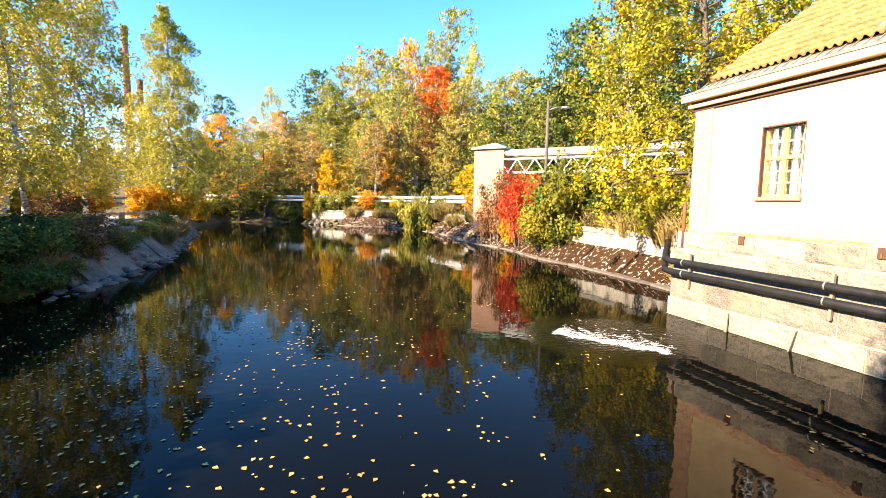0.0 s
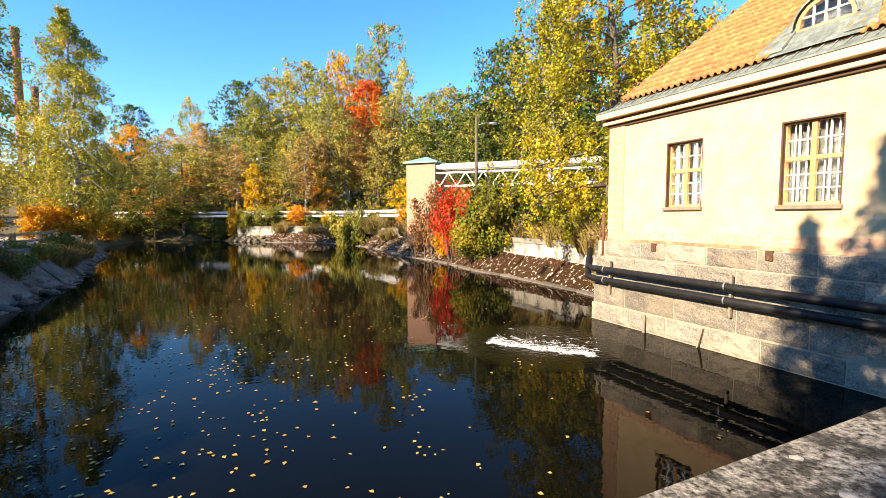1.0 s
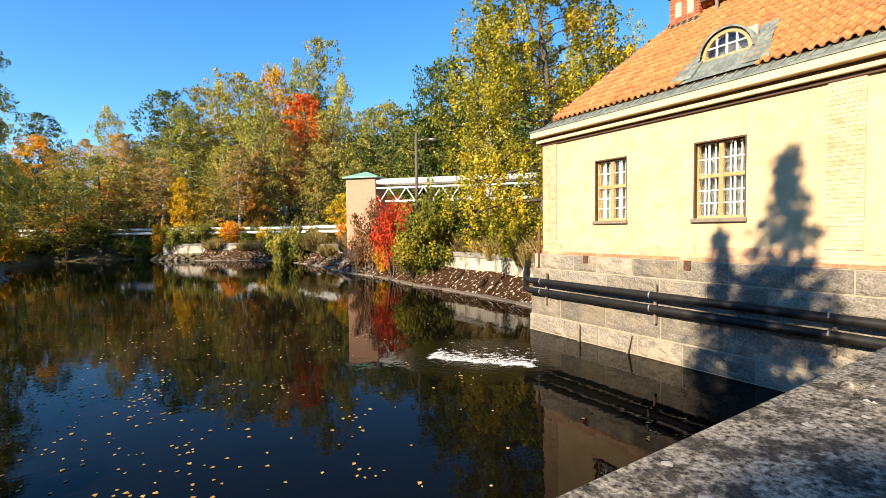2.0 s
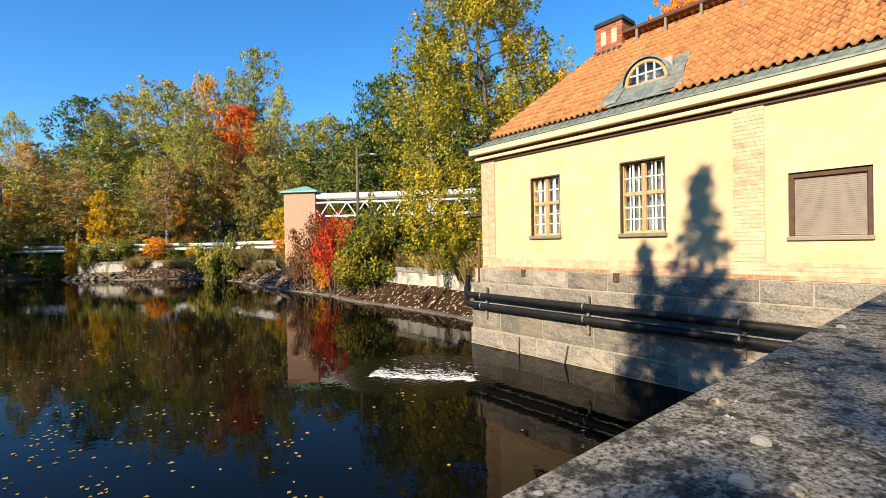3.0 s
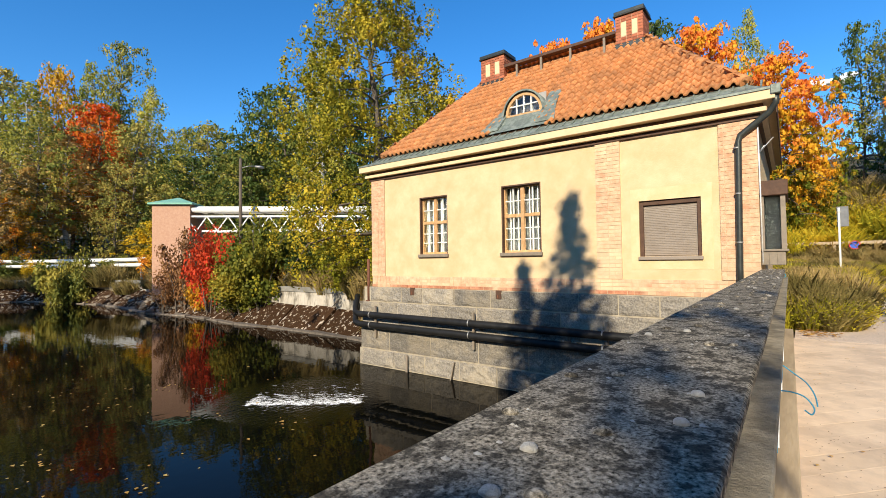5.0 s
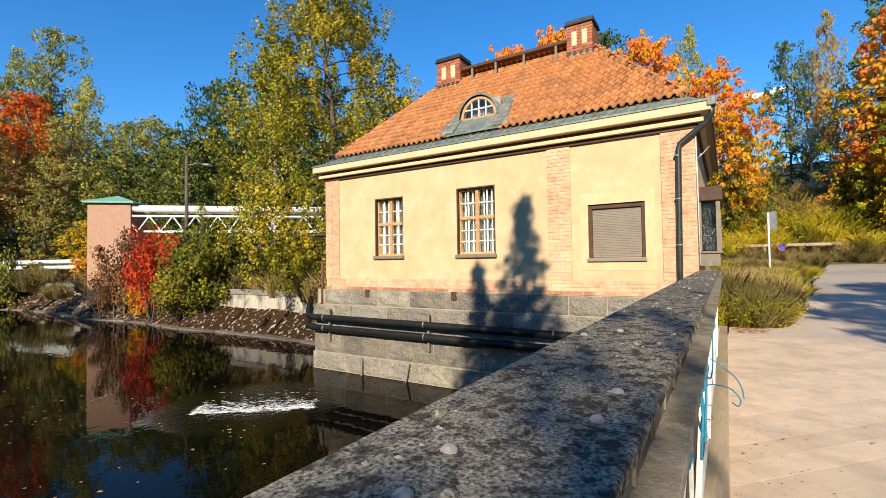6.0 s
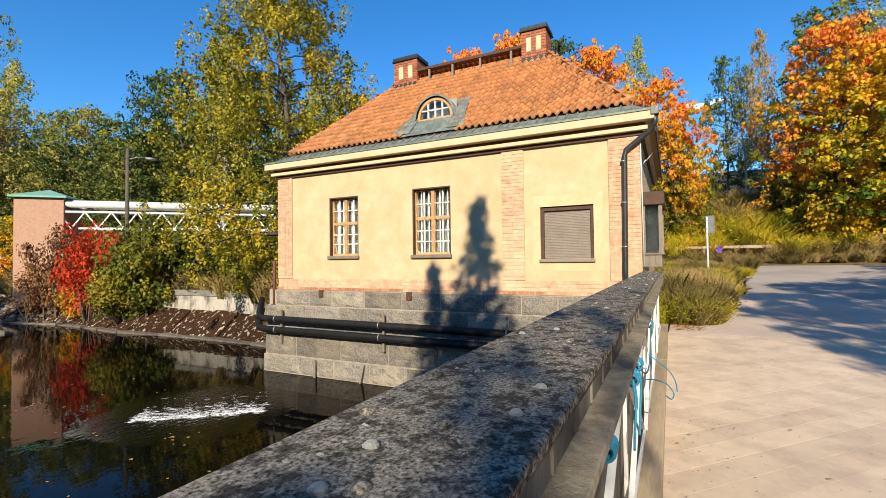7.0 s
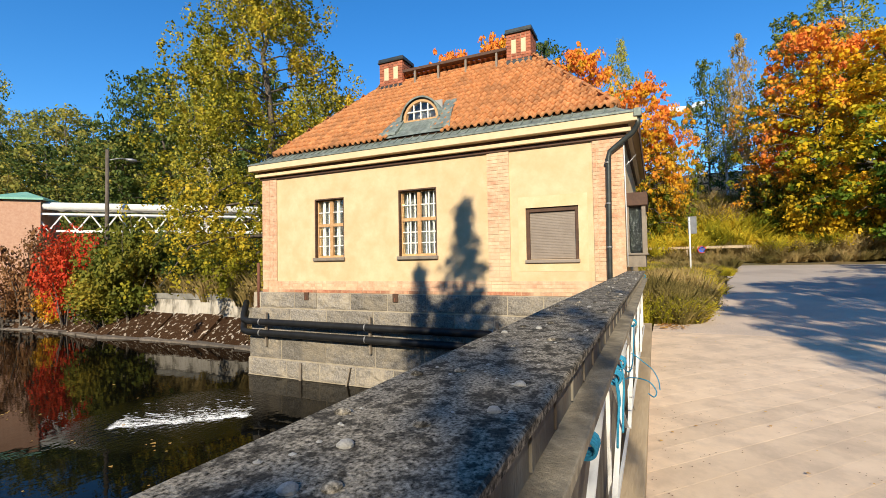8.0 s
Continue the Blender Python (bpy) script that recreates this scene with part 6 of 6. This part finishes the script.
def road_barrier():
    b = thing("low_barrier", "low grey timber barrier at the road side", "barrier", at=(35.5, -4, 0))
    for y in (1.2, -1.4, -4.9):
        z = height_at(36.2, y)
        part("post", boxes((36.12, 36.28, y - 0.09, y + 0.09, z - 0.3, 2.12)), M["timber"], b)
    part("rail", boxes((36.04, 36.115, -5.1, 1.4, 2.03, 2.2)), M["timber"], b)
    s = thing("no_parking_sign", "small round blue and red traffic sign on the barrier", "sign", at=(36.0, -2.3, 2.0))
    for r, m, x in ((0.26, "red", 36.00), (0.2, "blue", 35.99)):
        bm = bmesh.new()
        tube(bm, [(x, -2.3, 1.98), (x + 0.008, -2.3, 1.98)], r, 24)
        part("disc", bm, M[m], s)
    bm = bmesh.new()
    beam(bm, (35.982, -2.16, 2.12), (35.982, -2.44, 1.84), 0.008, 0.06, up=(1, 0, 0))
    part("stripe", bm, M["red"], s)
    p = thing("sign_post", "grey metal sign post with a blank plate seen from behind", "sign", at=(25, -0.9, 0))
    bm = bmesh.new()
    tube(bm, [(25.0, -0.92, 0.1), (25.0, -0.92, 3.3)], 0.04, 8)
    part("post", bm, M["white"], p)
    part("plate", boxes((25.05, 25.07, -1.22, -0.86, 2.55, 3.35), bevel=0.004), M["sign_grey"], p)
    part("clamp", boxes((24.96, 25.045, -0.98, -0.86, 2.75, 2.79), (24.96, 25.045, -0.98, -0.86, 3.11, 3.15)), M["steel"], p)
    x, y = 40.6, -10.6
    l = thing("street_lamp", "timber lamp post with a small black lamp among maples", "street lamp", at=(x, y, 1))
    bm = bmesh.new()
    tube(bm, [(x, y, height_at(x, y) - 0.3), (x, y, 14.6)], [0.16, 0.12], 8)
    part("post", bm, M["timber"], l)
    bm = bmesh.new()
    tube(bm, [(x - 0.1, y, 14.5), (x - 0.4, y - 0.4, 15.6), (x - 0.9, y - 0.5, 16.6)], 0.05, 6)
    part("arm", bm, M["gutter"], l)
    bm = bmesh.new()
    tube(bm, [(x - 0.9, y - 0.5, 16.5), (x - 1.0, y - 0.5, 17.0), (x - 1.0, y - 0.5, 17.3)], [0.18, 0.36, 0.1], 10)
    part("lamp_head", bm, M["gutter"], l)

road_barrier()

def ropes():
    def rope(name, label, pts, r=0.008):
        t = thing(name, label, "rope", "ropes on the railing", at=pts[0])
        bm = bmesh.new()
        q = [Vector(p) for p in pts]
        dense = []
        for i in range(len(q) - 1):
            a, b, c, d = q[max(i - 1, 0)], q[i], q[i + 1], q[min(i + 2, len(q) - 1)]
            for k in range(6):
                u = k / 6
                dense.append(0.5 * ((2 * b) + (c - a) * u + (2 * a - 5 * b + 4 * c - d) * u * u + (3 * b - a - 3 * c + d) * u ** 3))
        dense.append(q[-1])
        tube(bm, dense, r, 6)
        part("strand", bm, M["rope"], t)
    def coil(x, z, n=4):
        pts = []
        for i in range(n * 8):
            a = i * math.pi / 4
            pts.append((x + 0.006 * i / 2, 0.775 + 0.03 * math.cos(a), z + 0.028 * math.sin(a)))
        return pts
    for x, z in ((2.28, 0.91), (3.26, 0.87), (3.6, 0.87), (5.2, 0.88), (10.3, 1.1), (10.34, 1.0)):
        rope("rope_knot", "blue rope knotted round the railing", coil(x, z), 0.006)
    for x, low in ((3.24, 0.56), (3.3, 0.68), (3.62, 0.5)):
        rope("rope", "doubled blue rope hanging down inside the railing", [(x, 0.765, 0.88), (x + 0.015, 0.755, 0.76), (x - 0.01, 0.76, (0.76 + low) / 2), (x + 0.01, 0.765, low)], 0.006)
    rope("rope", "blue rope looped along the railing top", [(3.6, 0.76, 0.86), (4.1, 0.75, 0.72), (4.6, 0.75, 0.70), (5.2, 0.76, 0.88)], 0.005)
    rope("rope", "pale blue rope end curling out over the kerb", [(4.15, 0.775, 0.66), (4.2, 0.756, 0.658), (4.3, 0.698, 0.635), (4.4, 0.639, 0.591), (4.4, 0.599, 0.534), (4.3, 0.613, 0.522), (4.2, 0.644, 0.567)], 0.004)
    rope("rope", "second pale blue rope end drooping over the kerb", [(4.9, 0.775, 0.68), (4.9, 0.755, 0.674), (4.9, 0.683, 0.618), (4.8, 0.623, 0.588), (4.7, 0.586, 0.539), (4.6, 0.577, 0.496)], 0.004)

ropes()

# leaves on the water, and white flecks for foam and painted ripple glints
rng = np.random.default_rng(5)
n = 900
u = np.concatenate([rng.normal((-0.2, 6.0), (1.8, 2.6), (int(n * 0.35), 2)), rng.normal((1.5, 15.0), (3.0, 5.0), (int(n * 0.35), 2)), rng.normal((-3.2, 10.0), (1.6, 5.0), (n - 2 * int(n * 0.35) + 500, 2)), rng.normal((-3.6, 8.0), (1.5, 3.5), (420, 2))])
knots = rng.normal((0.5, 8.0), (2.5, 3.5), (26, 2))
u = np.concatenate([u, np.repeat(knots, 9, axis=0) + rng.normal(size=(26 * 9, 2)) * 0.22])
u = u[(shore_distance(u[:, 0], u[:, 1]) < -0.3) & (u[:, 1] > 2.0)]
v, f = leaf_cloud(rng, np.column_stack([u, np.full(len(u), WATER + 0.008)]), 0.062, flat=0.93)
v[:, 2] = np.maximum(v[:, 2], WATER + 0.003)
tagged(new("floating_leaf_litter", raw("floating_leaf_litter", v, f, LEAF["fallen"])), "yellow birch leaves floating on dark pond water", "leaves", kind="stuff")
n = 900
a, b2 = np.array((6.25, 10.0)), np.array((7.75, 8.1))
t = rng.uniform(0, 1, n)
side = np.array((0.78, 0.62))
c = a + (b2 - a) * t[:, None] + side * (rng.exponential(0.24, n) - 0.12 + 0.05 * np.sin(t * 23) + rng.normal(size=n) * 0.04)[:, None]
d = (b2 - a) / np.linalg.norm(b2 - a)
ln, wd = rng.uniform(0.01, 0.11, n)[:, None] * rng.uniform(0.3, 1.3, n)[:, None], rng.uniform(0.0006, 0.0028, n)[:, None]
quad = np.stack([c - d * ln, c - side * wd, c + d * ln, c + side * wd], 1).reshape(-1, 2)
foam = new("foam", raw("foam", np.column_stack([quad, WATER + np.tile([0.003, 0.003, 0.003, 0.006], n)]), np.arange(n * 4).reshape(-1, 4), M["foam"]))
tagged(foam, "white flecks of foam and painted ripple glints by the base", "foam", kind="stuff")

# fallen leaves on the verge, and grit and leaves on the deck
k = 700
p = np.column_stack([rng.uniform(11.2, 19, k), np.zeros(k), np.full(k, 0.03)])
p[:, 1] = 0.32 - (p[:, 0] - 12.6) * 0.17 * (p[:, 0] > 12.6) + rng.normal(size=k) * 0.16
p[:, 2] += road_rise(p[:, 0], p[:, 1])
v, f = leaf_cloud(rng, p, 0.075, flat=0.8)
tagged(new("fallen_leaf_litter", raw("fallen_leaf_litter", v, f, LEAF["fallen"])), "brown fallen leaves along the weedy verge", "leaves", kind="stuff")
k = 260
p = np.column_stack([rng.uniform(1.5, 14, k), rng.uniform(-4.5, 0.6, k), np.full(k, 0.016)])
v, f = leaf_cloud(rng, p, 0.028, flat=0.85)
tagged(new("leaf_scraps", raw("leaf_scraps", v, f, LEAF["fallen"])), "small leaf scraps strewn over the deck", "leaves", kind="stuff")

k = 1900
p = np.column_stack([rng.uniform(1.2, 16, k), 0.64 - 5.5 * rng.uniform(0, 1, k) ** 1.5, np.full(k, 0.008)])
p[:, 2] += road_rise(p[:, 0], p[:, 1])
v, f = leaf_cloud(rng, p, 0.0115, flat=0.9)
tagged(new("deck_grit", raw("deck_grit", v, f, M["rust"])), "dark bark crumbs and grit strewn over the deck", "grit", kind="stuff")

def cloud(x, y, z, size, seed):
    rng = random.Random(seed)
    bm = bmesh.new()
    for i in range(16):
        r = bmesh.ops.create_icosphere(bm, subdivisions=2, radius=size * rng.uniform(0.12, 0.3))
        off = Vector((rng.uniform(-0.3, 0.3), rng.uniform(-1, 1), rng.uniform(-0.14, 0.16))) * size
        for v in r["verts"]:
            v.co = Vector((v.co.x, v.co.y * 1.6, v.co.z * 0.7)) + off + Vector((x, y, z))
    for f in bm.faces:
        f.smooth = True
    tagged(part("backdrop_cloud", bm, M["cloud"]), "small white fair-weather cloud low in the sky", "cloud", kind="structure")

cloud(1800, -92, 520, 62, 3)

# rubble along the water's edge
def rubble():
    rng = random.Random(12)
    base = bmesh.new()
    bmesh.ops.create_icosphere(base, subdivisions=1, radius=1.0)
    bv = np.array([v.co for v in base.verts])
    bf = np.array([[v.index for v in f.verts] for f in base.faces])
    base.free()
    V, F = [], []
    def heap(line, n, reach, up):
        for k in range(n):
            i = rng.randrange(len(line) - 1)
            u = rng.random()
            x = line[i][0] + (line[i + 1][0] - line[i][0]) * u + rng.uniform(*reach)
            y = line[i][1] + (line[i + 1][1] - line[i][1]) * u + rng.uniform(-0.2, 0.2)
            r = rng.uniform(0.06, 0.3)
            v = bv * np.array([[rng.uniform(0.55, 1.4) for _ in range(3)] for _ in bv]) * [r, r * rng.uniform(0.7, 1.5), r * 0.55]
            c, s2 = math.cos(k), math.sin(k)
            v = np.column_stack([v[:, 0] * c - v[:, 1] * s2 + x, v[:, 0] * s2 + v[:, 1] * c + y, v[:, 2] + max(height_at(x, y), WATER - 0.1) + up * rng.random()])
            F.append(bf + len(bv) * len(V))
            V.append(v)
    heap([(13.4, 28.0), (12.7, 32.3), (13.4, 42.6), (11.1, 52.6), (5.1, 57.0), (1.3, 60.0)], 300, (-0.2, 1.3), 0.25)
    heap([(12.3, 11.4), (13.3, 13.6)], 10, (-0.3, 0.6), 0.3)
    heap([(-6.2, 16.5), (-5.9, 20.0), (-5.6, 25.0), (-6.4, 32.5), (-8.2, 45.5)], 170, (-0.7, 0.35), 0.15)
    tagged(new("bank_rubble", raw("bank_rubble", np.concatenate(V), np.concatenate(F), M["rubble"])), "broken stones heaped along the water's edge", "stones", kind="stuff")

rubble()
